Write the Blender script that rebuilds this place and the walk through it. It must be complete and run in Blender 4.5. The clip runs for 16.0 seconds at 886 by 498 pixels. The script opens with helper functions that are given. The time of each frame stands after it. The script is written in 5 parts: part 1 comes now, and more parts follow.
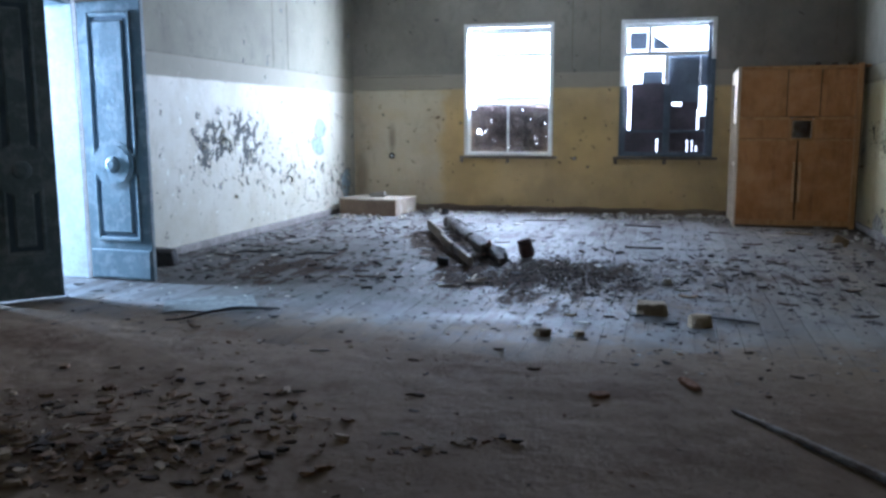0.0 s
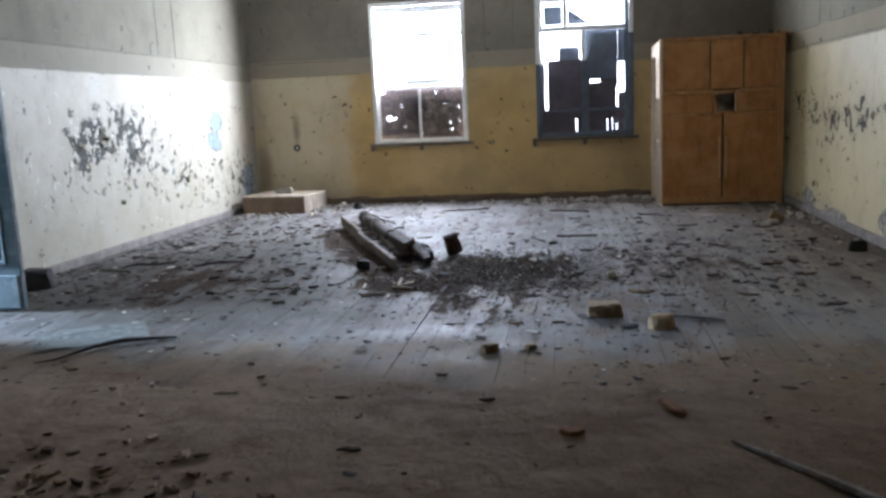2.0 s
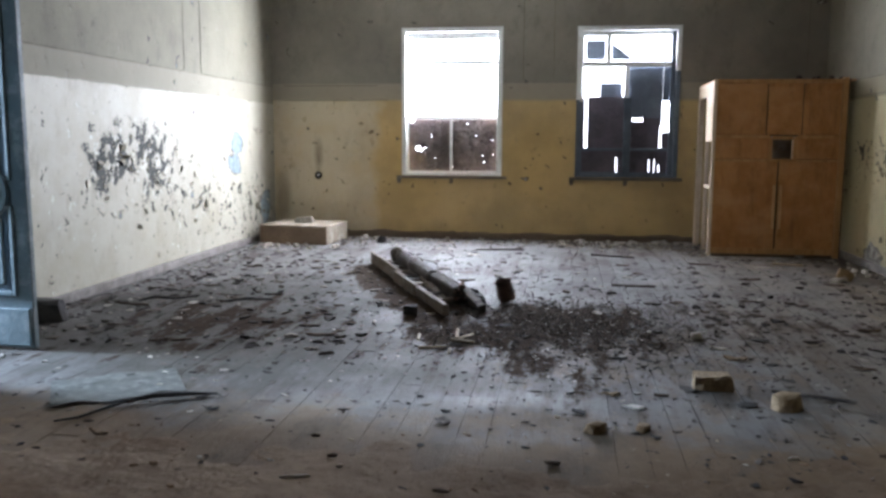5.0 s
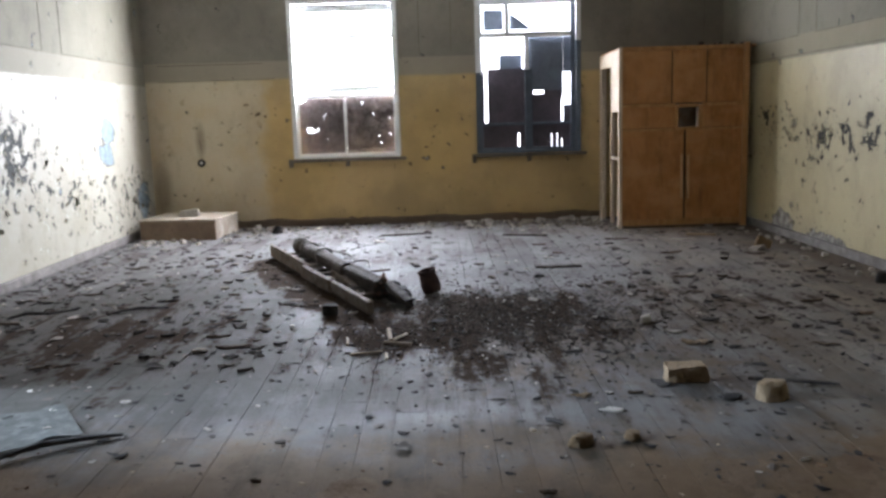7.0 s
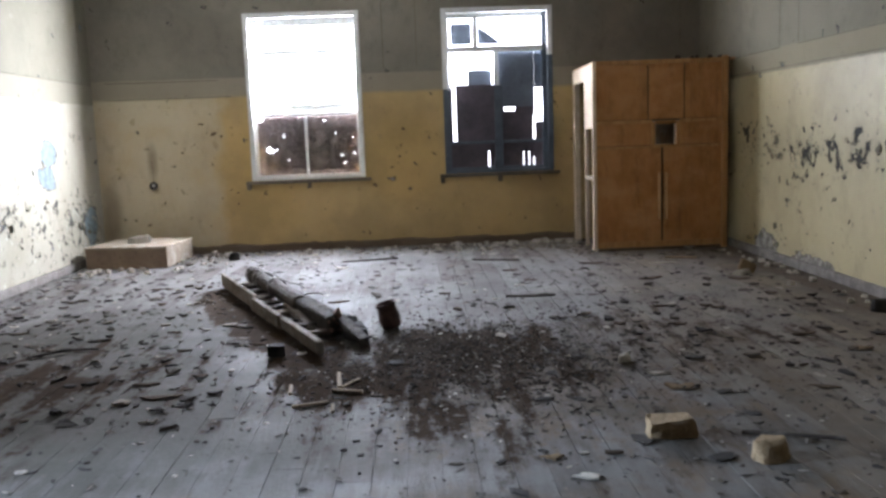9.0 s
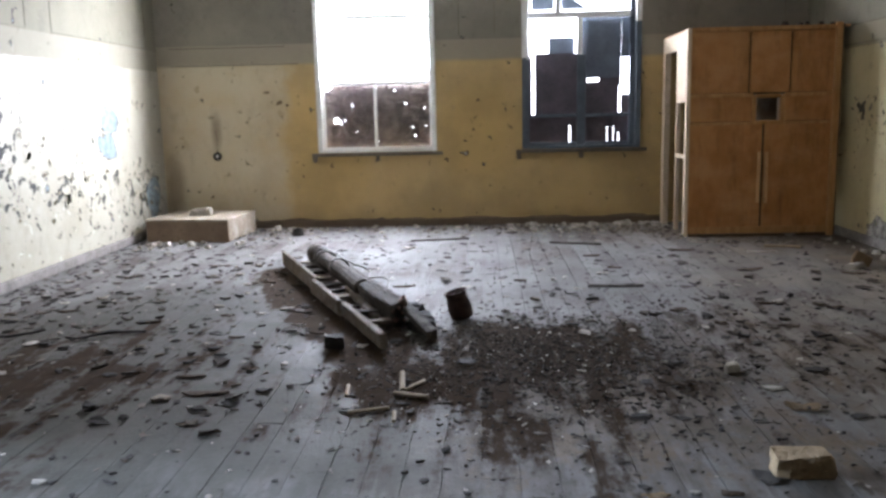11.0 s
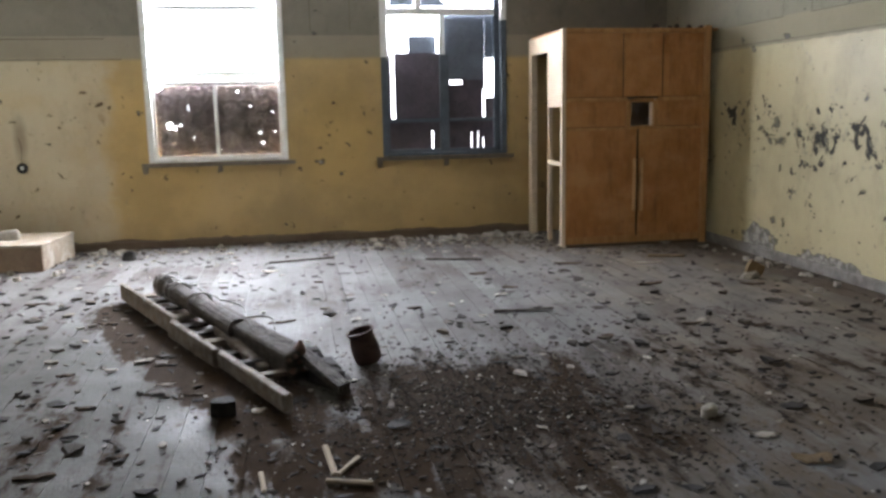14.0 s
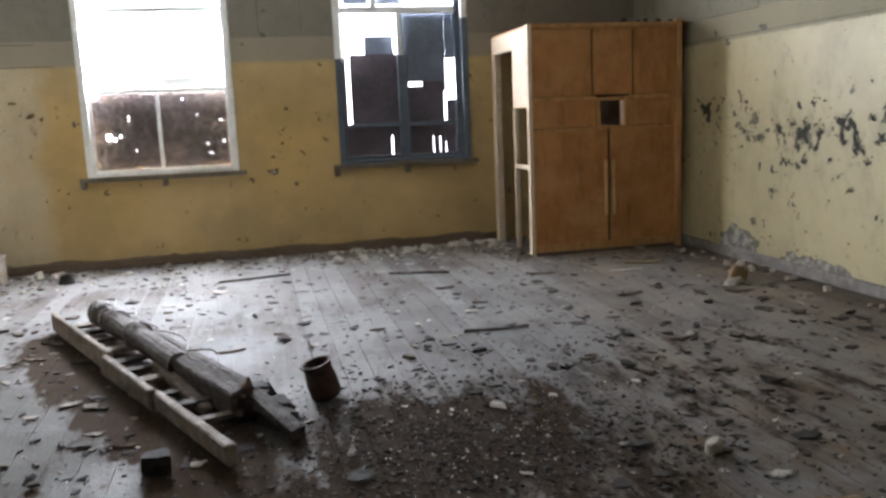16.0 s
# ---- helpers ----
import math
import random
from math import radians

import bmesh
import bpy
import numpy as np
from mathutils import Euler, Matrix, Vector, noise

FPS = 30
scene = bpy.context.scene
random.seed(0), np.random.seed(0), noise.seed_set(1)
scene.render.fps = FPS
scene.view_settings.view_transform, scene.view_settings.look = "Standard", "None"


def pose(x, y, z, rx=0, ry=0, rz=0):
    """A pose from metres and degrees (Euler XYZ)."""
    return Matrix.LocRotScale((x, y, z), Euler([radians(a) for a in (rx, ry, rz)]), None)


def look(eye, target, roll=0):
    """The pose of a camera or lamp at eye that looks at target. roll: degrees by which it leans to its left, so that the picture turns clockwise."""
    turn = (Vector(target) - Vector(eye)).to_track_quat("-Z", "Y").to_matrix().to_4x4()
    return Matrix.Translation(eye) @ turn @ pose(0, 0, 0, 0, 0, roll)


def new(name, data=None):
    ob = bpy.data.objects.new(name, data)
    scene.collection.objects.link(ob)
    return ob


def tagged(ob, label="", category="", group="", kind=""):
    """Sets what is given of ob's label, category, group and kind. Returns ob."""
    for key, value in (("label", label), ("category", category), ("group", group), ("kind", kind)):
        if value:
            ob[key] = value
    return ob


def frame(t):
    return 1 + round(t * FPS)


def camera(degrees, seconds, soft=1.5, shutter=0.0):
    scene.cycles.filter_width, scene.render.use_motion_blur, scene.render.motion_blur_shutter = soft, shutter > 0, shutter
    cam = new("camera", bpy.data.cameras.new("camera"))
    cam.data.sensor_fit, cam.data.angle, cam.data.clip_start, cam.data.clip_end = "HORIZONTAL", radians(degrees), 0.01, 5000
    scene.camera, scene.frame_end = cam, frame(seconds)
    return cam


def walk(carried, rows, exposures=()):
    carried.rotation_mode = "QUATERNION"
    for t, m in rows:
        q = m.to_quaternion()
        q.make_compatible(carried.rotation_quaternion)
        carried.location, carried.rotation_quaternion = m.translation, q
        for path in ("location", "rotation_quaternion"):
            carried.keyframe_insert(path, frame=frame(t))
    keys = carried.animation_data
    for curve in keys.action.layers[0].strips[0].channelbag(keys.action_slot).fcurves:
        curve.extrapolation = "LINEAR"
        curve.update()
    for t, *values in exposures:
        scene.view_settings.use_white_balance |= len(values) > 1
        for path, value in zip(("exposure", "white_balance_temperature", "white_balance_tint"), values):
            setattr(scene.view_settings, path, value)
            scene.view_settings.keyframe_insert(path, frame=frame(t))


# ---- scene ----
cam = camera(55.8, 16.0, soft=2.9)
PATH = [
    (0, (-0.183, -0.592, 1.365), (-0.707, 1.315, 1.071), -0.2),
    (0.5, (-0.236, -0.409, 1.342), (-0.646, 1.525, 1.039), -2.7),
    (1, (-0.233, -0.173, 1.38), (-0.686, 1.752, 1.079), -3.9),
    (1.5, (-0.292, 0.011, 1.344), (-0.763, 1.927, 1.017), -3.1),
    (2, (-0.471, 0.176, 1.367), (-0.786, 2.123, 1.035), -2.5),
    (2.5, (-0.563, 0.287, 1.36), (-0.834, 2.24, 1.024), -3.1),
    (3, (-0.622, 0.497, 1.374), (-0.925, 2.457, 1.113), -3.5),
    (3.5, (-0.637, 0.675, 1.361), (-0.922, 2.643, 1.156), -3.3),
    (4, (-0.714, 0.744, 1.353), (-0.922, 2.717, 1.103), -0.9),
    (4.5, (-0.952, 0.762, 1.385), (-1.183, 2.732, 1.128), 0.4),
    (4.7, (-1.045, 0.765, 1.388), (-1.326, 2.728, 1.132), 0.3),
    (6.8, (-1.493, 1.337, 1.378), (-1.583, 3.31, 1.064), -1.0),
    (7, (-1.539, 1.392, 1.374), (-1.53, 3.367, 1.062), -1.7),
    (7.5, (-1.498, 1.507, 1.369), (-1.398, 3.481, 1.062), -2.1),
    (8, (-1.386, 1.646, 1.382), (-1.304, 3.626, 1.113), -2.1),
    (10.3, (-1.419, 2.349, 1.372), (-1.399, 4.329, 1.092), -2.2),
    (10.5, (-1.394, 2.409, 1.366), (-1.442, 4.389, 1.086), -2.0),
    (11, (-1.444, 2.557, 1.353), (-1.546, 4.527, 1.025), -1.3),
    (11.5, (-1.616, 2.731, 1.37), (-1.688, 4.702, 1.041), -1.4),
    (12, (-1.698, 2.903, 1.348), (-1.734, 4.874, 1.008), -1.6),
    (12.5, (-1.732, 3.104, 1.362), (-1.822, 5.075, 1.035), -2.1),
    (13, (-1.758, 3.245, 1.358), (-1.854, 5.217, 1.04), -1.9),
    (13.5, (-1.846, 3.329, 1.357), (-1.771, 5.302, 1.037), -1.0),
    (14, (-1.963, 3.447, 1.363), (-1.619, 5.389, 1.035), -1.1),
    (14.5, (-2.006, 3.53, 1.354), (-1.613, 5.463, 1.025), -1.4),
    (15, (-1.955, 3.664, 1.346), (-1.562, 5.598, 1.02), -1.8),
    (15.5, (-1.878, 3.816, 1.359), (-1.461, 5.75, 1.063), -2.4),
    (16, (-1.871, 3.928, 1.349), (-1.443, 5.855, 1.029), -2.4),
]
EXPO = [(0, 0.34, 4980, 15), (1, 0.32, 5500, 18), (4, 0.3, 5900, 18), (7, 0.30, 6080, 19), (11, 0.48, 6030, 19), (14, 0.56, 6280, 17), (16, 0.58, 6280, 17)]
walk(cam, [(t, look(e, g, r)) for t, e, g, r in PATH], exposures=EXPO)

# ---- world, sun, window light ----
world = bpy.data.worlds.new("world")
scene.world = world
world.use_nodes = True
wn = world.node_tree
sky = wn.nodes.new("ShaderNodeTexSky")
sky.sky_type, sky.sun_disc = "NISHITA", False
sky.sun_elevation, sky.sun_rotation = radians(19), radians(62)
wn.links.new(sky.outputs[0], wn.nodes["Background"].inputs[0])
wn.nodes["Background"].inputs[1].default_value = 0.15
sun = new("sun", bpy.data.lights.new("sun", "SUN"))
# low sun veiled by haze, from beyond the window wall on the cabinet's side
sun.data.energy, sun.data.angle, sun.data.color = 5.0, radians(24), (1.0, 0.97, 0.92)
sun.matrix_world = look((8.8, 4.6, 3.4), (0, 0, 0))


def sky_lamp(name, eye, target, w, h, watts, color):
    d = bpy.data.lights.new(name, "AREA")
    d.shape, d.size, d.size_y, d.energy, d.color = "RECTANGLE", w, h, watts, color
    ob = new(name, d)
    ob.matrix_world = look(eye, target)
    return ob


XL, XR, YF, YB, ZC = -5.27, 2.2, 12.43, -3.2, 3.9      # room faces
W1 = (-3.38, -2.02, 0.88, 2.88)                          # windows: x0, x1, z0, z1
W2 = (-0.98, 0.34, 0.88, 2.87)
DOOR = (4.55, 5.80, 2.45)                                # door opening in the left wall: y0, y1, top
sky_lamp("window_light", (-2.70, YF + 0.22, 1.88), (-2.70, 0, 1.88), 1.36, 2.0, 950, (0.88, 0.95, 1.0))
# added lamp, tilted to brighten the peeling wall near the corner
sky_lamp("wall_corner_fill_light", (-2.05, YF + 0.55, 2.35), (-5.2, YF - 0.75, 1.05), 0.9, 1.3, 620, (0.95, 0.98, 1.0))
sky_lamp("window_light", (-0.32, YF + 0.22, 1.88), (-0.32, 0, 1.88), 1.32, 2.0, 260, (0.88, 0.95, 1.0))
sky_lamp("corridor_window_light", (-8.25, 5.45, 1.9), (-4, 5.35, 1.3), 0.8, 2.0, 1000, (0.66, 0.85, 1.0))

# ---- materials ----


class Net:
    """Small helper round a node tree."""

    def __init__(self, name):
        self.m = bpy.data.materials.new(name)
        self.m.use_nodes = True
        self.t = self.m.node_tree
        self.b = self.t.nodes["Principled BSDF"]
        self.geo = None

    def put(self, target, value):
        if isinstance(value, bpy.types.NodeSocket):
            self.t.links.new(value, target)
        elif isinstance(value, tuple) and len(value) == 3 and target.type == "RGBA":
            target.default_value = (*value, 1)
        else:
            target.default_value = value

    def pos(self):
        if not self.geo:
            self.geo = self.t.nodes.new("ShaderNodeNewGeometry")
        return self.geo.outputs["Position"]

    def obj(self):
        return self.t.nodes.new("ShaderNodeTexCoord").outputs["Object"]

    def rand(self):
        return self.t.nodes.new("ShaderNodeObjectInfo").outputs["Random"]

    def island(self):
        if not self.geo:
            self.pos()
        return self.geo.outputs["Random Per Island"]

    def xyz(self, v):
        n = self.t.nodes.new("ShaderNodeSeparateXYZ")
        self.put(n.inputs[0], v)
        return n.outputs

    def math(self, op, a, b=0.0, clamp=False):
        n = self.t.nodes.new("ShaderNodeMath")
        n.operation, n.use_clamp = op, clamp
        self.put(n.inputs[0], a)
        self.put(n.inputs[1], b)
        return n.outputs[0]

    def noise(self, v, scale, detail=4.0, rough=0.6, stretch=(1, 1, 1), shift=(0, 0, 0)):
        mp = self.t.nodes.new("ShaderNodeMapping")
        mp.inputs["Scale"].default_value = stretch
        mp.inputs["Location"].default_value = shift
        self.put(mp.inputs["Vector"], v)
        n = self.t.nodes.new("ShaderNodeTexNoise")
        self.put(n.inputs["Vector"], mp.outputs[0])
        n.inputs["Scale"].default_value, n.inputs["Detail"].default_value = scale, detail
        n.inputs["Roughness"].default_value = rough
        return n.outputs["Fac"]

    def step(self, v, a, b):
        """0 below a, 1 above b."""
        n = self.t.nodes.new("ShaderNodeMapRange")
        n.interpolation_type = "SMOOTHSTEP"
        self.put(n.inputs["Value"], v)
        n.inputs["From Min"].default_value, n.inputs["From Max"].default_value = a, b
        return n.outputs[0]

    def mix(self, f, a, b):
        n = self.t.nodes.new("ShaderNodeMix")
        n.data_type = "RGBA"
        self.put(n.inputs["Factor"], f)
        self.put(n.inputs[6], a)
        self.put(n.inputs[7], b)
        return n.outputs[2]

    def blob(self, u, v, cu, cv, ru, rv):
        """1 in the middle of an oval, 0 at its rim and beyond."""
        a = self.math("DIVIDE", self.math("SUBTRACT", u, cu), ru)
        b = self.math("DIVIDE", self.math("SUBTRACT", v, cv), rv)
        r = self.math("ADD", self.math("MULTIPLY", a, a), self.math("MULTIPLY", b, b))
        return self.math("SUBTRACT", 1.0, self.math("SQRT", r), True)

    def done(self, color, rough=0.8, bump=None, depth=0.01, spec=0.4, metal=0.0):
        self.put(self.b.inputs["Base Color"], color)
        self.put(self.b.inputs["Roughness"], rough)
        self.put(self.b.inputs["Specular IOR Level"], spec)
        self.b.inputs["Metallic"].default_value = metal
        if bump is not None:
            n = self.t.nodes.new("ShaderNodeBump")
            n.inputs["Strength"].default_value, n.inputs["Distance"].default_value = 1.0, depth
            self.put(n.inputs["Height"], bump)
            self.t.links.new(n.outputs[0], self.b.inputs["Normal"])
        return self.m


def plain(name, a, b, scale=6.0, rough=0.8, depth=0.004, spec=0.3, metal=0.0, dust=None, stretch=(1, 1, 1), vary=0.35):
    """Two tones mixed by coarse and fine noise, varied from piece to piece, with some dust if given."""
    n = Net(name)
    p = n.obj()
    f = n.step(n.noise(p, scale, 5, 0.65, stretch), 0.32, 0.68)
    fine = n.noise(p, scale * 9, 3, 0.6, stretch)
    c = n.mix(f, a, b)
    c = n.mix(n.math("MULTIPLY", n.rand(), vary), c, tuple(x * 0.45 for x in a))
    c = n.mix(n.math("MULTIPLY", n.step(fine, 0.5, 0.75), 0.45), c, tuple(x * 0.55 for x in b))
    if dust:
        c = n.mix(n.math("MULTIPLY", n.step(n.noise(p, scale * 2.3, 4, 0.7, shift=(3, 1, 2)), 0.45, 0.65), 0.8), c, dust)
    return n.done(c, rough, n.math("ADD", f, fine), depth, spec, metal)


def wall_paint(name, axis, low, low2, high, high2, cluster, bare, gloss, seam=1.87, ochre=None, under=(0.045, 0.048, 0.042), core=((0.40, 0.385, 0.35), (0.25, 0.235, 0.21)), skin_tone=(0.33, 0.36, 0.35), blur=0.006, brown_ovals=()):
    """Old oil paint to shoulder height, dull limewash above; axis 0: u is x, axis 1: u is y. cluster: ovals of peeled paint, bare: ovals of lost plaster."""
    n = Net(name)
    p = n.pos()
    s = n.xyz(p)
    u, z = s[axis], s[2]
    wob = n.noise(p, 2.5, 4)
    edge = n.math("ADD", z, n.math("MULTIPLY", n.math("SUBTRACT", n.noise(p, 9, 3), 0.5), 0.035))
    up = n.step(edge, seam - blur, seam + blur)
    band = n.math("MULTIPLY", up, n.math("SUBTRACT", 1.0, n.step(z, seam + 0.22, seam + 0.235)))
    lowc = n.mix(n.step(n.noise(p, 0.9, 5, 0.7), 0.38, 0.66), low, low2)
    lowc = n.mix(n.math("MULTIPLY", n.step(n.noise(p, 4.5, 6, 0.75, (1, 1, 0.45)), 0.5, 0.72), 0.5), lowc, tuple(x * 0.62 for x in low2))
    if ochre:
        o = None
        for cu, cv, ru, rv in ochre[1]:
            g = n.blob(u, z, cu, cv, ru, rv)
            o = g if o is None else n.math("MAXIMUM", o, g)
        o = n.step(n.math("ADD", o, n.math("MULTIPLY", n.math("SUBTRACT", wob, 0.5), 0.7)), -0.12, 0.55)
        lowc = n.mix(o, lowc, ochre[0])
    if ochre and len(ochre) > 2:
        side = n.step(n.math("ADD", u, n.math("MULTIPLY", n.math("SUBTRACT", n.noise(p, 3.0, 5, 0.65, shift=(4, 0, 2)), 0.5), 0.5)), ochre[2] - 0.12, ochre[2] + 0.12)
        tone = n.mix(n.step(n.noise(p, 1.3, 5, 0.65, shift=(0, 3, 8)), 0.35, 0.68), ochre[0], tuple(x * 0.72 for x in ochre[0]))
        lowc = n.mix(n.math("MULTIPLY", side, 0.85), lowc, tone)
    # brown ovals, above the socket and beside the corner
    for cu, cv, ru, rv in brown_ovals:
        g = n.math("ADD", n.blob(u, z, cu, cv, ru, rv), n.math("MULTIPLY", n.math("SUBTRACT", n.noise(p, 7, 5, 0.7), 0.5), 0.5))
        lowc = n.mix(n.math("MULTIPLY", n.step(g, 0.1, 0.8), 0.6), lowc, (0.16, 0.115, 0.07))
    highc = n.mix(n.step(n.noise(p, 0.7, 6, 0.7, shift=(7, 2, 1)), 0.35, 0.68), high, high2)
    highc = n.mix(n.math("MULTIPLY", n.step(n.noise(p, 3.2, 5, 0.8, (1, 1, 0.6)), 0.5, 0.75), 0.45), highc, tuple(x * 0.55 for x in high2))
    c = n.mix(up, lowc, highc)
    c = n.mix(n.math("MULTIPLY", band, 0.45), c, tuple(0.5 * (x + y) for x, y in zip(low, high)))
    # scattered and clustered chips
    chip = n.noise(p, 8.5, 7, 0.66)
    cm = None
    for cu, cv, ru, rv, k in cluster:
        g = n.math("MULTIPLY", n.blob(u, z, cu, cv, ru, rv), k)
        cm = g if cm is None else n.math("MAXIMUM", cm, g)
    cm = n.math("MULTIPLY", cm, n.step(n.noise(p, 2.4, 3, 0.6, shift=(5, 5, 5)), 0.36, 0.6))
    lim = n.math("ADD", chip, n.math("MULTIPLY", n.math("SQRT", cm), 0.17))
    peel = n.step(lim, 0.655, 0.675)
    skin = n.step(n.math("ADD", n.noise(p, 7, 4, 0.65, shift=(2, 9, 4)), n.math("MULTIPLY", cm, 0.14)), 0.655, 0.67)
    low_only = n.math("SUBTRACT", 1.0, n.math("MULTIPLY", up, 0.85))
    c = n.mix(n.math("MULTIPLY", n.math("MULTIPLY", skin, low_only), 0.55), c, skin_tone)
    c = n.mix(n.math("MULTIPLY", peel, low_only), c, under)
    bm_ = None
    for cu, cv, ru, rv in bare:
        g = n.blob(u, z, cu, cv, ru, rv)
        bm_ = g if bm_ is None else n.math("MAXIMUM", bm_, g)
    rough = n.math("ADD", n.math("MULTIPLY", up, 0.9 - gloss), gloss)
    hgt = n.math("ADD", n.math("MULTIPLY", n.noise(p, 60, 3), 0.12), n.math("MULTIPLY", n.noise(p, 3, 3), 0.5))
    hgt = n.math("SUBTRACT", hgt, n.math("MULTIPLY", n.math("ADD", peel, skin), 0.35))
    if bm_ is not None:
        depth_ = n.math("ADD", bm_, n.math("MULTIPLY", n.math("SUBTRACT", n.noise(p, 4.5, 6, 0.6), 0.5), 1.5))
        q = n.step(depth_, 0.30, 0.32)
        # dark rim paints in the shadow along the broken plaster edge
        c = n.mix(n.math("MULTIPLY", n.step(depth_, 0.24, 0.26), 0.85), c, (0.04, 0.036, 0.03))
        c = n.mix(q, c, n.mix(n.step(n.noise(p, 16, 4), 0.4, 0.6), core[0], core[1]))
        hgt = n.math("SUBTRACT", hgt, n.math("MULTIPLY", q, 0.9))
        rough = n.math("MAXIMUM", rough, n.math("MULTIPLY", q, 0.95))
    rough = n.math("MAXIMUM", rough, n.math("MULTIPLY", peel, 0.9))
    return n.done(c, rough, hgt, 0.012, 0.5)


M_left = wall_paint("left_wall_paint", 1, (0.335, 0.315, 0.25), (0.28, 0.258, 0.19), (0.18, 0.168, 0.122), (0.135, 0.125, 0.09),
                    [(8.4, 1.12, 1.25, 0.52, 2.1), (9.9, 0.7, 1.0, 0.5, 0.6), (11.6, 0.5, 0.8, 0.5, 0.75), (10.75, 1.2, 0.3, 0.12, 1.1), (7.4, 0.9, 0.6, 0.6, 0.25), (10.6, 0.5, 1.4, 0.5, 0.45)],
                    [(11.07, 1.3, 0.30, 0.19), (10.95, 1.06, 0.26, 0.19), (12.05, 0.42, 0.25, 0.35)], 0.68, core=((0.20, 0.26, 0.285), (0.145, 0.185, 0.20)), skin_tone=(0.5, 0.49, 0.42))
M_right = wall_paint("right_wall_paint", 1, (0.385, 0.325, 0.18), (0.315, 0.265, 0.145), (0.20, 0.182, 0.13), (0.15, 0.135, 0.095),
                     [(10.7, 1.2, 0.6, 0.3, 1.3), (9.3, 1.1, 1.5, 0.26, 1.5), (9.9, 0.85, 1.2, 0.4, 0.35)],
                     [(10.4, 0.12, 0.32, 0.2), (9.35, 0.06, 0.55, 0.14), (7.9, 0.2, 0.25, 0.14)], 0.5, core=((0.30, 0.285, 0.25), (0.12, 0.11, 0.095)), skin_tone=(0.24, 0.215, 0.13), under=(0.03, 0.028, 0.022))
M_far = wall_paint("far_wall_paint", 0, (0.50, 0.43, 0.30), (0.43, 0.35, 0.23), (0.23, 0.21, 0.165), (0.165, 0.15, 0.12),
                   [(-4.9, 0.5, 0.4, 0.6, 0.1), (-3.85, 1.35, 0.3, 0.2, 0.5), (-1.2, 1.15, 0.2, 0.15, 0.3)],
                   [(-4.5, 0.06, 0.5, 0.1)], 0.55, seam=1.92, blur=0.03, skin_tone=(0.30, 0.22, 0.11), under=(0.11, 0.075, 0.04),
                   ochre=((0.47, 0.32, 0.12), [(-3.3, 0.9, 0.6, 0.9), (-1.5, 1.1, 0.6, 0.7)], -3.76), brown_ovals=[(-4.61, 1.16, 0.10, 0.36), (-5.15, 0.5, 0.2, 0.7)])
M_back = wall_paint("back_wall_paint", 0, (0.60, 0.54, 0.36), (0.54, 0.47, 0.3), (0.40, 0.36, 0.24), (0.3, 0.27, 0.18), [(-2, 0.8, 2, 0.6, 0.4)], [(-4, 0.3, 0.4, 0.3)], 0.5)
M_corridor = wall_paint("corridor_paint", 1, (0.06, 0.19, 0.25), (0.17, 0.29, 0.33), (0.38, 0.40, 0.40), (0.31, 0.33, 0.33),
                        [(8.3, 1.2, 0.9, 0.5, 0.8), (7.6, 0.9, 0.7, 0.5, 0.6)], [(8.8, 0.3, 0.3, 0.3)], 0.5, seam=1.9)
M_ceiling = plain("ceiling_limewash", (0.62, 0.6, 0.54), (0.5, 0.47, 0.4), 1.2, 0.95)
M_white = plain("white_frame_paint", (0.80, 0.81, 0.80), (0.70, 0.71, 0.70), 5, 0.5, 0.002, dust=(0.58, 0.56, 0.52))
M_grey_paint = plain("grey_frame_paint", (0.11, 0.138, 0.172), (0.075, 0.092, 0.11), 5, 0.6, 0.002)
M_sill = plain("dark_sill", (0.13, 0.105, 0.075), (0.2, 0.17, 0.13), 9, 0.85, 0.006)
# paled to take in the glare and daylight round the pierced sheet
M_board = plain("dark_board", (0.33, 0.26, 0.255), (0.22, 0.165, 0.168), 2.2, 0.8, 0.006, dust=(0.38, 0.31, 0.27))
M_board_dark = plain("dark_plank", (0.105, 0.088, 0.105), (0.065, 0.056, 0.068), 3, 0.8, 0.005)
M_sheet = plain("grey_sheet", (0.17, 0.20, 0.25), (0.11, 0.13, 0.165), 2.5, 0.55, 0.004)
M_base = plain("baseboard_wood", (0.12, 0.085, 0.06), (0.17, 0.13, 0.09), 1.6, 0.85, 0.006)
M_base_pale = plain("dusty_baseboard", (0.20, 0.185, 0.17), (0.14, 0.125, 0.11), 3.5, 0.9, 0.008, dust=(0.24, 0.22, 0.2))
M_line = plain("panel_line", (0.12, 0.105, 0.075), (0.19, 0.17, 0.125), 6, 0.9)
M_door = plain("blue_door_paint", (0.135, 0.18, 0.20), (0.175, 0.222, 0.24), 3, 0.55, 0.003, dust=(0.25, 0.28, 0.285))
M_door_dark = plain("door_groove_shade", (0.07, 0.10, 0.13), (0.1, 0.14, 0.17), 5, 0.6)
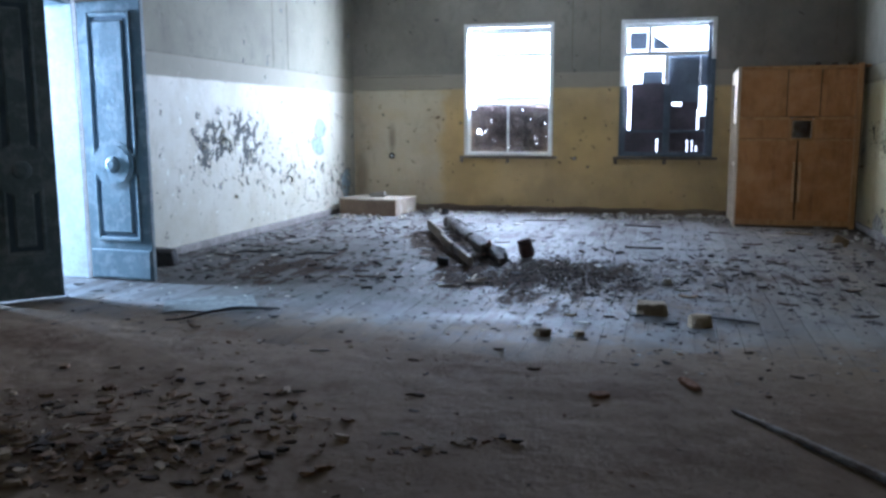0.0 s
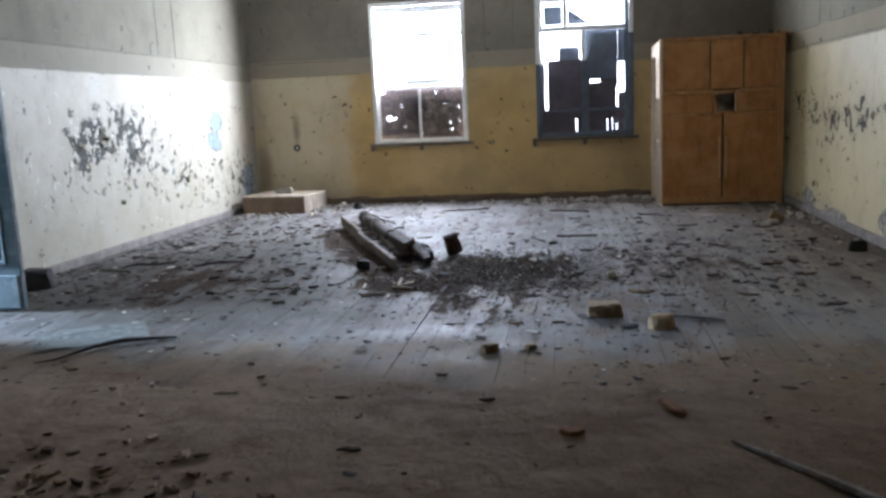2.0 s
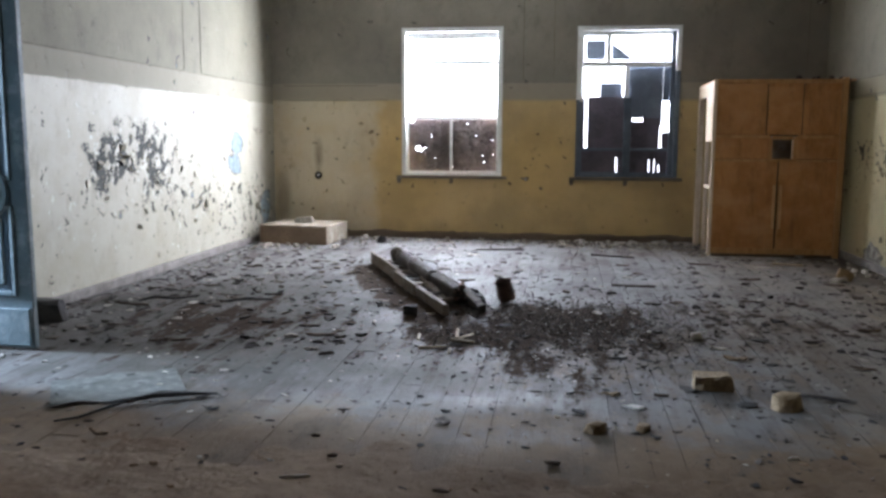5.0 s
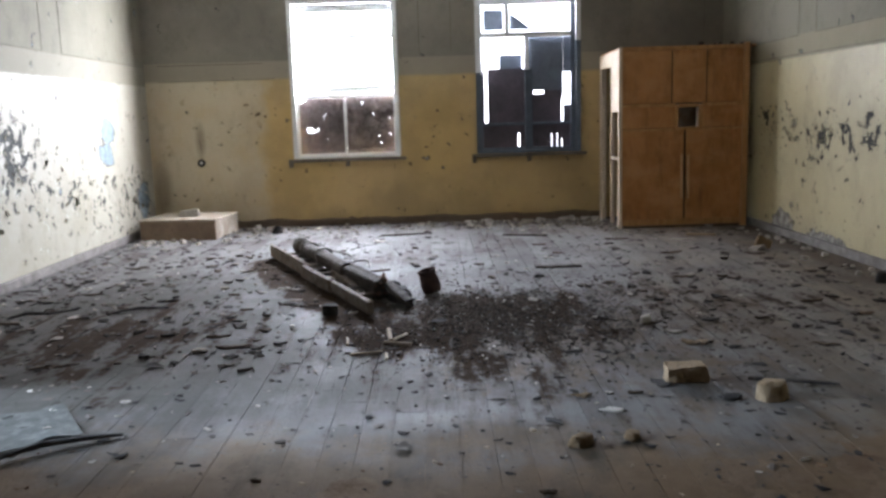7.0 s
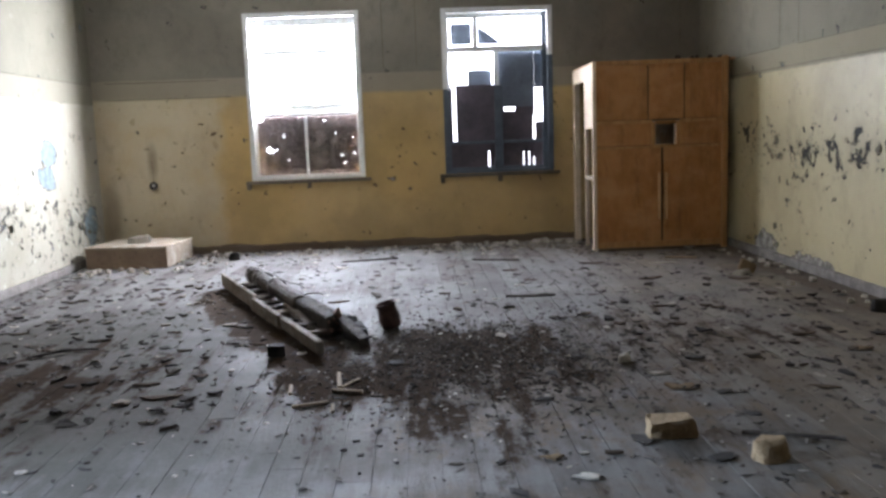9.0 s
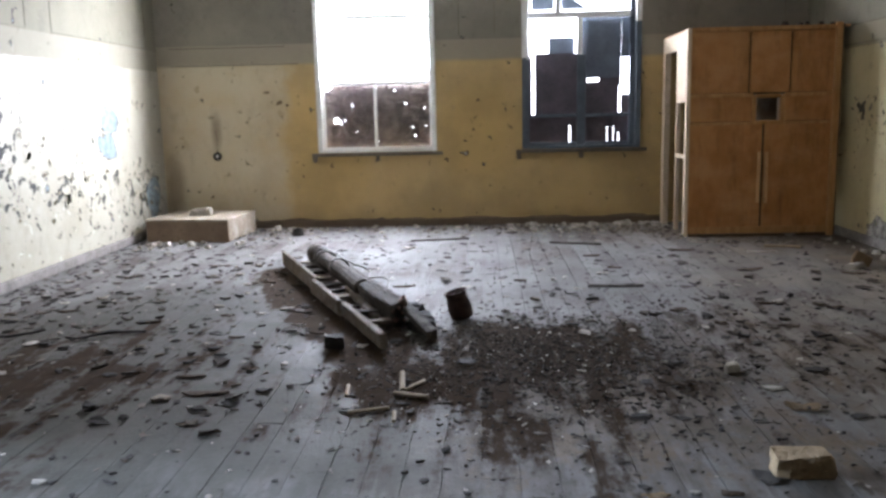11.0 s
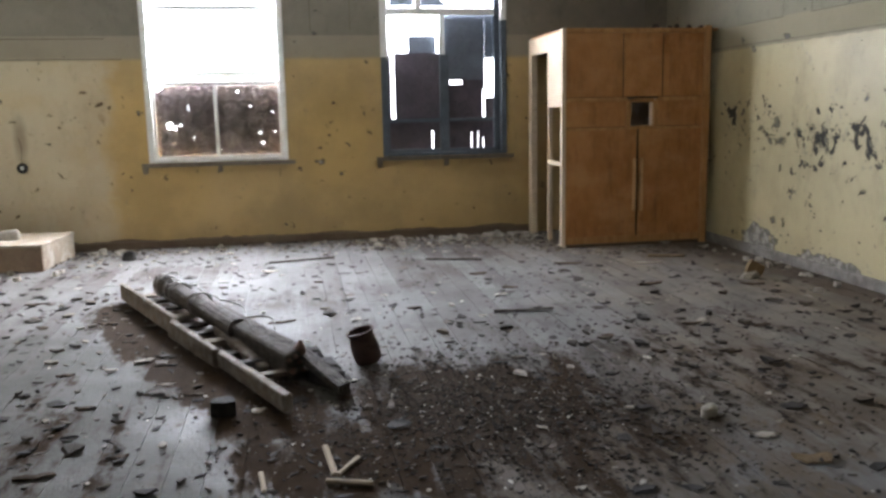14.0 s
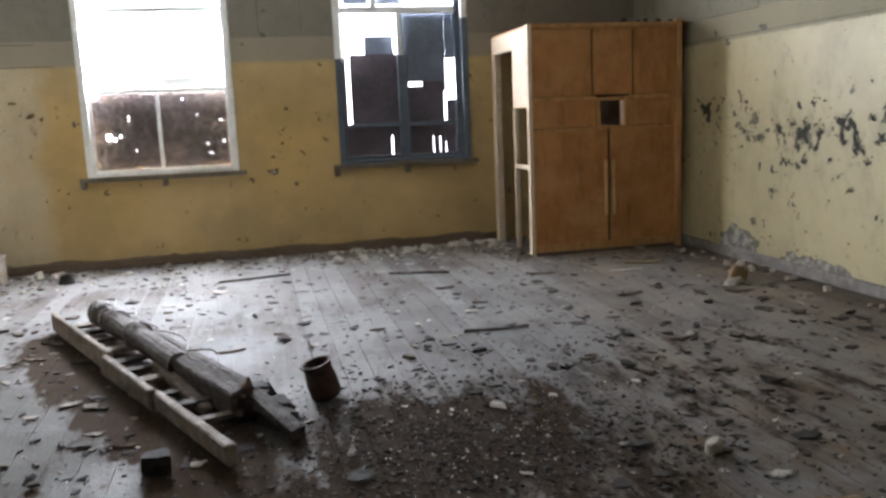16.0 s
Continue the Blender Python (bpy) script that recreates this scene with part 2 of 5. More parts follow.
def plywood():
    """Varnished plywood gone blotchy, with runs and smudges."""
    n = Net("orange_plywood")
    p = n.pos()
    c = n.mix(n.step(n.noise(p, 2.2, 6, 0.7, (1.5, 1.5, 0.9)), 0.35, 0.65), (0.50, 0.24, 0.085), (0.37, 0.155, 0.046))
    c = n.mix(n.math("MULTIPLY", n.step(n.noise(p, 5.0, 6, 0.75, (2.2, 2.2, 0.35), (3, 0, 1)), 0.48, 0.70), 0.75), c, (0.20, 0.085, 0.03))
    c = n.mix(n.math("MULTIPLY", n.step(n.noise(p, 1.6, 4, 0.6, (1, 1, 2.2), (9, 0, 4)), 0.45, 0.7), 0.55), c, (0.54, 0.30, 0.13))
    c = n.mix(n.math("MULTIPLY", n.rand(), 0.18), c, (0.26, 0.12, 0.04))
    c = n.mix(n.math("MULTIPLY", n.step(n.noise(p, 26, 5, 0.75), 0.6, 0.7), 0.5), c, (0.13, 0.06, 0.025))
    return n.done(c, n.math("ADD", 0.5, n.math("MULTIPLY", n.noise(p, 4, 4), 0.3)), n.noise(p, 18, 4, 0.6, (3, 3, 0.5)), 0.003, 0.4)


M_ply = plywood()
M_batten = plain("pine_batten", (0.52, 0.29, 0.12), (0.38, 0.19, 0.07), 4, 0.7, 0.003, stretch=(5, 5, 0.8), vary=0.2)
M_handle = plain("worn_handle_wood", (0.60, 0.38, 0.19), (0.48, 0.28, 0.12), 4, 0.6, 0.003, vary=0.05)
M_pale_ply = plain("pale_plywood", (0.68, 0.56, 0.42), (0.58, 0.46, 0.33), 4, 0.7, 0.003, vary=0.1)
# holds the shade of the cabinet's inside and gaps, and its foot grime
M_shade_grime = plain("shade_and_grime", (0.12, 0.08, 0.05), (0.08, 0.055, 0.035), 4, 0.9)
M_grey_wood = plain("weathered_wood", (0.20, 0.155, 0.115), (0.115, 0.086, 0.064), 5, 0.85, 0.006, stretch=(1, 4, 4), dust=(0.23, 0.205, 0.18))
M_dark_wood = plain("charred_wood", (0.035, 0.028, 0.024), (0.065, 0.052, 0.042), 6, 0.9, 0.008, stretch=(1, 4, 4), dust=(0.095, 0.084, 0.073))
M_pale_wood = plain("pale_split_wood", (0.34, 0.265, 0.18), (0.25, 0.19, 0.12), 6, 0.8, 0.005)
M_plaster = plain("fallen_plaster", (0.50, 0.46, 0.40), (0.36, 0.32, 0.27), 14, 0.95, 0.008, vary=0.5)
M_stone = plain("yellow_limestone", (0.31, 0.22, 0.13), (0.2, 0.135, 0.075), 11, 0.95, 0.012, vary=0.25)
M_rust = plain("rusty_tin", (0.055, 0.034, 0.03), (0.095, 0.055, 0.045), 11, 0.75, 0.004, metal=0.3)
M_black = plain("black_scorched", (0.02, 0.019, 0.018), (0.045, 0.04, 0.036), 12, 0.9, 0.006)
M_ruddy = plain("rust_brown_earth", (0.21, 0.10, 0.05), (0.14, 0.07, 0.035), 12, 0.95, 0.01, spec=0.1)
M_clod = plain("dry_clod", (0.19, 0.125, 0.065), (0.12, 0.08, 0.045), 12, 0.95, 0.01)
M_flake_floor = plain("dirty_flake", (0.055, 0.038, 0.026), (0.1, 0.072, 0.05), 14, 0.95, 0.006, spec=0.12, vary=0.6)
M_wire = plain("dull_wire", (0.10, 0.09, 0.08), (0.2, 0.18, 0.16), 30, 0.6, 0.001)
M_front = plain("worn_front_board", (0.25, 0.18, 0.125), (0.17, 0.12, 0.085), 3, 0.85, 0.005, vary=0.1)
M_step = plain("dusty_box_boards", (0.34, 0.28, 0.21), (0.25, 0.20, 0.15), 3, 0.85, 0.005, dust=(0.39, 0.355, 0.30), vary=0.15)
M_earth = plain("trodden_earth", (0.085, 0.056, 0.034), (0.05, 0.033, 0.021), 10, 0.95, 0.012, spec=0.1, vary=0.4)
M_split = plain("split_wood", (0.19, 0.115, 0.085), (0.085, 0.052, 0.038), 9, 0.9, 0.006, stretch=(1, 5, 5))
M_post = plain("smoked_wood", (0.085, 0.064, 0.05), (0.034, 0.027, 0.022), 4, 0.85, 0.006, stretch=(1, 4, 4), dust=(0.10, 0.088, 0.075))
M_lino = plain("torn_lino", (0.085, 0.089, 0.078), (0.06, 0.064, 0.055), 5, 0.8, 0.004, dust=(0.115, 0.115, 0.105))
M_ground = plain("dry_earth", (0.3, 0.25, 0.17), (0.2, 0.18, 0.1), 0.6, 0.95)


def floor_wood():
    """Dusty boards: pale dust, worn brown wood, tracked-in dirt and the burnt patch beside the broken frame."""
    n = Net("dusty_boards")
    p = n.pos()
    s = n.xyz(p)
    wood = n.mix(n.step(n.noise(p, 3.0, 6, 0.7, (9, 0.7, 1)), 0.35, 0.65), (0.036, 0.028, 0.022), (0.07, 0.056, 0.046))
    wood = n.mix(n.math("MULTIPLY", n.rand(), 0.4), wood, (0.05, 0.04, 0.034))
    dust = n.mix(n.noise(p, 1.6, 5), (0.172, 0.165, 0.162), (0.088, 0.083, 0.079))
    tread = n.blob(s[0], s[1], -1.0, 5.6, 3.4, 1.9)
    d = n.math("ADD", n.noise(p, 0.75, 5, 0.6), n.math("MULTIPLY", n.math("SUBTRACT", n.noise(p, 3.0, 5, 0.65, (3.5, 0.5, 1)), 0.5), 0.55))
    d = n.math("ADD", d, n.math("MULTIPLY", n.math("SUBTRACT", n.rand(), 0.5), 0.10))
    d = n.math("SUBTRACT", d, n.math("MULTIPLY", n.math("MULTIPLY", n.math("ADD", n.rand(), 0.15), n.step(tread, 0.0, 0.5)), 0.11))
    d = n.math("ADD", d, n.math("MULTIPLY", n.step(s[1], 7.2, 9.0), 0.07))
    c = n.mix(n.step(d, 0.34, 0.56), wood, dust)
    # dust turns to brown earth on the cabinet's side of the room
    warm = n.step(n.math("ADD", s[0], n.math("MULTIPLY", n.math("SUBTRACT", n.noise(p, 1.2, 6, 0.7, (1, 0.6, 1), (6, 1, 0)), 0.5), 3.0)), -0.5, 1.1)
    c = n.mix(n.math("MULTIPLY", warm, 0.75), c, n.mix(n.noise(p, 5, 6, 0.7, (1.4, 0.6, 1)), (0.12, 0.09, 0.062), (0.235, 0.188, 0.137)))
    # boards swept bare or left pale, one by one
    c = n.mix(n.math("MULTIPLY", n.step(n.rand(), 0.62, 0.66), 0.28), c, (0.17, 0.163, 0.16))
    c = n.mix(n.math("MULTIPLY", n.math("SUBTRACT", 1.0, n.step(n.rand(), 0.22, 0.26)), 0.36), c, (0.05, 0.04, 0.033))
    # brown earth where feet have passed
    far = n.math("SUBTRACT", 5.15, s[1])
    e = n.step(n.math("ADD", far, n.math("MULTIPLY", n.math("SUBTRACT", n.noise(p, 1.8, 7, 0.75), 0.5), 2.2)), -0.1, 0.75)
    # lighter earth on the left makes up in colour for weaker light there
    c = n.mix(n.math("MULTIPLY", e, 0.92), c, n.mix(n.math("MULTIPLY", n.step(n.math("ADD", s[0], n.math("MULTIPLY", n.noise(p, 1.5, 5), 1.5)), -1.6, 0.2), 0.85), n.mix(n.noise(p, 9, 6, 0.72), (0.115, 0.08, 0.052), (0.245, 0.185, 0.13)), n.mix(n.noise(p, 12, 6, 0.72), (0.085, 0.053, 0.029), (0.19, 0.13, 0.075))))
    # burnt patch, the dark soil along the broken frame and the tongues trodden out along the boards
    a = n.math("MAXIMUM", n.blob(s[0], s[1], -1.15, 7.15, 1.2, 1.15), n.math("MULTIPLY", n.blob(s[0], s[1], -0.8, 6.4, 1.1, 1.1), 0.52))
    a = n.math("MAXIMUM", a, n.math("MULTIPLY", n.blob(s[0], s[1], -1.75, 6.6, 0.95, 0.95), 0.85))
    a = n.math("MAXIMUM", a, n.math("MULTIPLY", n.blob(s[0], s[1], -2.2, 7.15, 0.5, 0.5), 0.8))
    ax, ay = n.math("ADD", s[0], 3.32), n.math("SUBTRACT", s[1], 10.03)
    along = n.math("SUBTRACT", n.math("MULTIPLY", ax, 0.408), n.math("MULTIPLY", ay, 0.913))
    off = n.math("ADD", n.math("MULTIPLY", ax, 0.913), n.math("MULTIPLY", ay, 0.408))
    strip_ = n.math("SUBTRACT", 1.0, n.math("DIVIDE", n.math("ABSOLUTE", n.math("ADD", off, 0.05)), 0.46), True)
    strip_ = n.math("MULTIPLY", strip_, n.math("MULTIPLY", n.step(along, 0.0, 0.5), n.math("SUBTRACT", 1.0, n.step(along, 3.1, 3.7))))
    a = n.math("MAXIMUM", a, n.math("MULTIPLY", strip_, 1.15))
    a = n.math("MAXIMUM", a, n.math("MULTIPLY", n.blob(s[0], s[1], 0.3, 7.3, 2.2, 2.2), 0.34))
    a = n.math("MAXIMUM", a, n.math("MULTIPLY", n.blob(s[0], s[1], -1.2, 5.9, 2.0, 1.5), 0.40))
    a = n.math("MAXIMUM", a, n.math("MULTIPLY", n.blob(s[0], s[1], -3.7, 6.9, 1.9, 2.4), 0.52))
    a = n.math("ADD", a, n.math("MULTIPLY", n.math("SUBTRACT", n.noise(p, 2.3, 6, 0.68, (2.6, 0.75, 1)), 0.5), 1.5))
    a = n.math("ADD", a, n.math("MULTIPLY", n.math("SUBTRACT", n.noise(p, 14, 4, 0.6), 0.5), 0.35))
    a = n.math("ADD", a, n.math("MULTIPLY", n.math("SUBTRACT", n.rand(), 0.5), 0.16))
    a = n.step(a, 0.20, 0.52)
    c = n.mix(n.math("MULTIPLY", a, 0.9), c, n.mix(n.noise(p, 9, 4), (0.016, 0.0095, 0.0055), (0.048, 0.031, 0.019)))
    # ochre soil trodden round the patch
    so = n.math("MAXIMUM", n.blob(s[0], s[1], -0.7, 6.3, 2.2, 1.7), n.blob(s[0], s[1], -2.0, 6.6, 1.3, 1.2))
    so = n.math("ADD", n.math("MULTIPLY", so, 0.7), n.math("MULTIPLY", n.math("SUBTRACT", n.noise(p, 3.0, 8, 0.78, (1.7, 0.9, 1), (4, 4, 0)), 0.5), 1.7))
    so = n.math("MULTIPLY", n.step(so, 0.34, 0.6), n.math("SUBTRACT", 1.0, a))
    c = n.mix(n.math("MULTIPLY", so, 0.8), c, n.mix(n.noise(p, 14, 4), (0.055, 0.033, 0.015), (0.115, 0.075, 0.035)))
    # grey film blown over the boards, which hides their grain
    film = n.step(n.noise(p, 1.1, 6, 0.7, shift=(1, 8, 0)), 0.42, 0.62)
    c = n.mix(n.math("MULTIPLY", n.math("MULTIPLY", film, n.math("SUBTRACT", 1.0, n.math("MAXIMUM", e, a))), 0.45), c, (0.125, 0.118, 0.114))
    # olive grime beside the broken frame, thickest towards the peeling wall
    gr = n.math("MAXIMUM", n.blob(s[0], s[1], -3.4, 7.0, 1.9, 2.3), n.math("MULTIPLY", n.blob(s[0], s[1], -2.4, 6.3, 1.2, 1.2), 0.8))
    gr = n.step(n.math("ADD", gr, n.math("MULTIPLY", n.math("SUBTRACT", n.noise(p, 1.9, 6, 0.66, (1.6, 0.8, 1), (3, 7, 0)), 0.5), 1.1)), -0.05, 0.34)
    c = n.mix(n.math("MULTIPLY", n.math("MULTIPLY", gr, n.math("SUBTRACT", 1.0, a)), 0.9), c, n.mix(n.noise(p, 8, 5, 0.7), (0.030, 0.029, 0.023), (0.068, 0.065, 0.055)))
    # fine dark specks of grit
    g = n.step(n.noise(p, 24, 4, 0.75), 0.62, 0.67)
    c = n.mix(n.math("MULTIPLY", g, 0.7), c, (0.03, 0.026, 0.023))
    strip = n.step(n.math("ADD", s[0], n.math("MULTIPLY", n.math("SUBTRACT", n.noise(p, 2.2, 6, 0.7, (1, 0.5, 1), (2, 3, 0)), 0.5), 1.6)), 1.55, 1.95)
    c = n.mix(n.math("MULTIPLY", strip, 0.75), c, n.mix(n.noise(p, 10, 4), (0.05, 0.036, 0.024), (0.10, 0.076, 0.054)))
    dull = n.math("MAXIMUM", n.math("MULTIPLY", e, 0.8), a)
    r = n.math("SUBTRACT", 0.76, n.math("MULTIPLY", n.step(n.noise(p, 1.7, 4), 0.4, 0.7), 0.18))
    r = n.math("MAXIMUM", r, n.math("MULTIPLY", dull, 0.95))
    return n.done(c, r, n.math("ADD", n.math("MULTIPLY", n.noise(p, 40, 3, 0.6, (2, 0.8, 1)), 0.6), n.math("MULTIPLY", d, 1.5)), 0.006, n.math("MULTIPLY", n.math("SUBTRACT", 1.0, n.math("MULTIPLY", dull, 0.9)), 0.12))


M_floor = floor_wood()


def scatter_mat(name, ramp):
    """Loose bits, each with its own tone."""
    n = Net(name)
    r = n.island()
    c = ramp[0][1]
    for at, col in ramp[1:]:
        c = n.mix(n.step(r, at - 0.01, at + 0.01), c, col)
    f = n.noise(n.pos(), 40, 4)
    c = n.mix(n.math("MULTIPLY", n.step(f, 0.45, 0.7), 0.5), c, (0.045, 0.037, 0.03))
    return n.done(c, 0.92, f, 0.004, 0.25)


M_bits = scatter_mat("floor_litter", [(0, (0.022, 0.019, 0.017)), (0.45, (0.05, 0.041, 0.034)), (0.68, (0.12, 0.10, 0.085)), (0.86, (0.26, 0.23, 0.2)), (0.97, (0.46, 0.42, 0.37))])
M_ash = scatter_mat("ash_litter", [(0, (0.018, 0.014, 0.011)), (0.5, (0.045, 0.034, 0.026)), (0.85, (0.12, 0.10, 0.08)), (0.975, (0.36, 0.33, 0.29))])

M_dirt = scatter_mat("dark_chips", [(0, (0.022, 0.019, 0.016)), (0.4, (0.045, 0.037, 0.029)), (0.75, (0.085, 0.07, 0.054)), (0.93, (0.17, 0.145, 0.115))])
M_leaf = scatter_mat("leaf_tones", [(0, (0.05, 0.034, 0.022)), (0.3, (0.13, 0.075, 0.04)), (0.55, (0.22, 0.14, 0.08)), (0.85, (0.34, 0.26, 0.18))])

M_rubble = scatter_mat("crumbled_plaster", [(0, (0.07, 0.056, 0.043)), (0.3, (0.16, 0.132, 0.104)), (0.65, (0.27, 0.232, 0.188)), (0.9, (0.44, 0.40, 0.34))])


def glass():
    n = Net("dirty_glass")
    n.b.inputs["Transmission Weight"].default_value = 1.0
    n.b.inputs["IOR"].default_value = 1.45
    f = n.noise(n.pos(), 3, 5, 0.7)
    return n.done((0.86, 0.88, 0.88), n.math("ADD", 0.03, n.math("MULTIPLY", f, 0.15)))


M_glass = glass()

def haze():
    n = Net("bright_haze")
    n.b.inputs["Emission Color"].default_value = (0.94, 0.97, 1.0, 1)
    n.b.inputs["Emission Strength"].default_value = 4.0
    return n.done((0.8, 0.8, 0.8))


M_haze = haze()

# ---- building blocks ----
R = random.Random(11)


def box(bm, c, size, m=None, jit=0.0, rnd=R):
    """A box with its centre and size, turned by m; jit moves its corners."""
    vs = []
    for dz in (-0.5, 0.5):
        for dx, dy in ((-0.5, -0.5), (0.5, -0.5), (0.5, 0.5), (-0.5, 0.5)):
            v = Vector((dx * size[0], dy * size[1], dz * size[2]))
            if jit:
                v += Vector([rnd.uniform(-jit, jit) for _ in range(3)])
            if m is not None:
                v = m @ v
            vs.append(bm.verts.new(v + Vector(c)))
    for f in ((3, 2, 1, 0), (4, 5, 6, 7), (0, 1, 5, 4), (1, 2, 6, 5), (2, 3, 7, 6), (3, 0, 4, 7)):
        bm.faces.new([vs[i] for i in f])
    return vs


def span(bm, x0, x1, y0, y1, z0, z1):
    return box(bm, ((x0 + x1) / 2, (y0 + y1) / 2, (z0 + z1) / 2), (abs(x1 - x0), abs(y1 - y0), abs(z1 - z0)))


def soften(bm, w=0.006, seg=1):
    bmesh.ops.bevel(bm, geom=bm.edges[:], offset=w, segments=seg, affect="EDGES", clamp_overlap=True)


def tube(bm, pts, r, sides=8, cap=True, flat=1.0):
    """A round bar along pts; r is one radius or one for each point."""
    rs = r if isinstance(r, (list, tuple)) else [r] * len(pts)
    pts = [Vector(p) for p in pts]
    rings = []
    for i, p in enumerate(pts):
        d = (pts[min(i + 1, len(pts) - 1)] - pts[max(i - 1, 0)]).normalized()
        side = d.cross(Vector((0, 0, 1)))
        side = side.normalized() if side.length > 1e-4 else Vector((1, 0, 0))
        up = side.cross(d)
        rings.append([bm.verts.new(p + rs[i] * (math.cos(a) * side + flat * math.sin(a) * up)) for a in [2 * math.pi * k / sides for k in range(sides)]])
    for a, b in zip(rings, rings[1:]):
        for k in range(sides):
            bm.faces.new((a[k], a[(k + 1) % sides], b[(k + 1) % sides], b[k]))
    if cap:
        bm.faces.new(rings[0][::-1])
        bm.faces.new(rings[-1])


def chunk(bm, c, size, rnd, n=7, m=None):
    """An irregular broken lump: a convex hull of jittered points, flat below."""
    vs = []
    for i in range(n * 2):
        a = 2 * math.pi * (i % n) / n + rnd.uniform(-0.25, 0.25)
        top = i >= n
        k = rnd.uniform(0.55, 0.85) if top else rnd.uniform(0.8, 1.0)
        v = Vector((math.cos(a) * k * size[0] / 2, math.sin(a) * k * size[1] / 2, size[2] * (rnd.uniform(0.65, 1) if top else 0)))
        vs.append(bm.verts.new((m @ v if m is not None else v) + Vector(c)))
    bmesh.ops.convex_hull(bm, input=vs)


def linked(name, bm, material, parent=None, label=""):
    bmesh.ops.recalc_face_normals(bm, faces=bm.faces[:])
    me = bpy.data.meshes.new(name)
    bm.to_mesh(me)
    bm.free()
    me.materials.append(material)
    ob = new(name, me)
    if parent:
        ob.parent = parent
    if label:
        ob["label"] = label
    return ob


def part(name, bm, material, parent, label=""):
    return linked(name, bm, material, parent, label)


def slab(name, material, parent, dims, label="", soft=0.004):
    """One board as a part: dims are x0, x1, y0, y1, z0, z1 in the parent's space."""
    bm = bmesh.new()
    span(bm, *dims)
    if soft:
        soften(bm, soft)
    return part(name, bm, material, parent, label)


def thing(name, label, category, m=None, group="", kind=""):
    ob = new(name)
    if m is not None:
        ob.matrix_world = m
    return tagged(ob, label, category, group, kind)


def structure(name, bm, material, label, category):
    return tagged(linked(name, bm, material), label, category, kind="structure")


# ---- the room's shell ----
T = 0.26
bm = bmesh.new()
span(bm, XL - 0.36, W1[0], YF, YF + T, 0, ZC)
span(bm, W1[0], W1[1], YF, YF + T, 0, W1[2])
span(bm, W1[0], W1[1], YF, YF + T, W1[3], ZC)
span(bm, W1[1], W2[0], YF, YF + T, 0, ZC)
span(bm, W2[0], W2[1], YF, YF + T, 0, W2[2])
span(bm, W2[0], W2[1], YF, YF + T, W2[3], ZC)
span(bm, W2[1], XR + 0.36, YF, YF + T, 0, ZC)
structure("wall_north", bm, M_far, "stained ochre and grey plaster wall with two windows", "wall")
bm = bmesh.new()
span(bm, XL - 0.36, XL, YB, DOOR[0], 0, ZC)
span(bm, XL - 0.36, XL, DOOR[0], DOOR[1], DOOR[2], ZC)
span(bm, XL - 0.36, XL, DOOR[1], YF, 0, ZC)
structure("wall_west", bm, M_left, "peeling cream wall with dark chipped spots and a doorway", "wall")
bm = bmesh.new()
span(bm, XR, XR + 0.36, YB, YF, 0, ZC)
structure("wall_east", bm, M_right, "yellowed painted wall with chipped and fallen plaster", "wall")
bm = bmesh.new()
span(bm, XL - 0.36, XR + 0.36, YB - 0.36, YB, 0, ZC)
structure("wall_south", bm, M_back, "plain yellowed plaster wall behind", "wall")
bm = bmesh.new()
span(bm, -8.7, XR + 0.36, YB - 0.36, YF + T, ZC, ZC + 0.3)
structure("ceiling", bm, M_ceiling, "high limewashed ceiling", "ceiling")

# corridor beyond the door
CX = -8.0
bm = bmesh.new()
span(bm, CX - 0.3, CX, 1.0, 4.95, 0, ZC)
span(bm, CX - 0.3, CX, 4.95, 5.95, 0, 0.8)
span(bm, CX - 0.3, CX, 4.95, 5.95, 3.0, ZC)
span(bm, CX - 0.3, CX, 5.95, 11.0, 0, ZC)
structure("corridor_wall", bm, M_corridor, "pale blue and white corridor wall with chipped paint", "wall")
for nm, y0, y1 in (("corridor_end_wall", 0.7, 1.0), ("corridor_far_wall", 11.0, 11.3)):
    bm = bmesh.new()
    span(bm, CX - 0.3, XL - 0.36, y0, y1, 0, ZC)
    structure(nm, bm, M_corridor, "pale corridor end wall", "wall")
bm = bmesh.new()
span(bm, CX - 0.3, XL - 0.36, 0.7, 11.3, -0.2, -0.02)
span(bm, XL - 0.36, XL, DOOR[0], DOOR[1], -0.2, -0.004)
structure("corridor_floor", bm, M_floor, "dusty corridor floor and door threshold", "floor")

bm = bmesh.new()
span(bm, -8, 5, 19.0, 19.2, -0.6, 7)
structure("backdrop", bm, M_haze, "white hazy sky outside the windows", "sky")
bm = bmesh.new()
span(bm, -2000, 2000, -2000, 2000, -0.62, -0.6)
structure("ground", bm, M_ground, "dry earth outside the building", "ground")
bm = bmesh.new()
span(bm, XL - 0.36, XR + 0.36, YB - 0.36, YF + T, -0.5, -0.010)
structure("floor_base", bm, M_floor, "dark gap under the floor boards", "floor")

# ---- baseboards and the lines of the painted panels ----


def baseboard(name, x0, x1, y0, y1, material=None):
    bm = bmesh.new()
    span(bm, x0, x1, y0, y1, 0, 0.085)
    soften(bm, 0.008)
    structure(name, bm, material or M_base_pale, "dusty dark wooden baseboard", "baseboard")


baseboard("baseboard_north", XL + 0.05, 0.62, YF - 0.03, YF - 0.008, M_base)
baseboard("baseboard_west", XL, XL + 0.045, DOOR[1] + 0.1, YF)
baseboard("baseboard_west_near", XL, XL + 0.045, YB, DOOR[0] - 0.1)
baseboard("baseboard_east", XR - 0.045, XR, YB, YF)


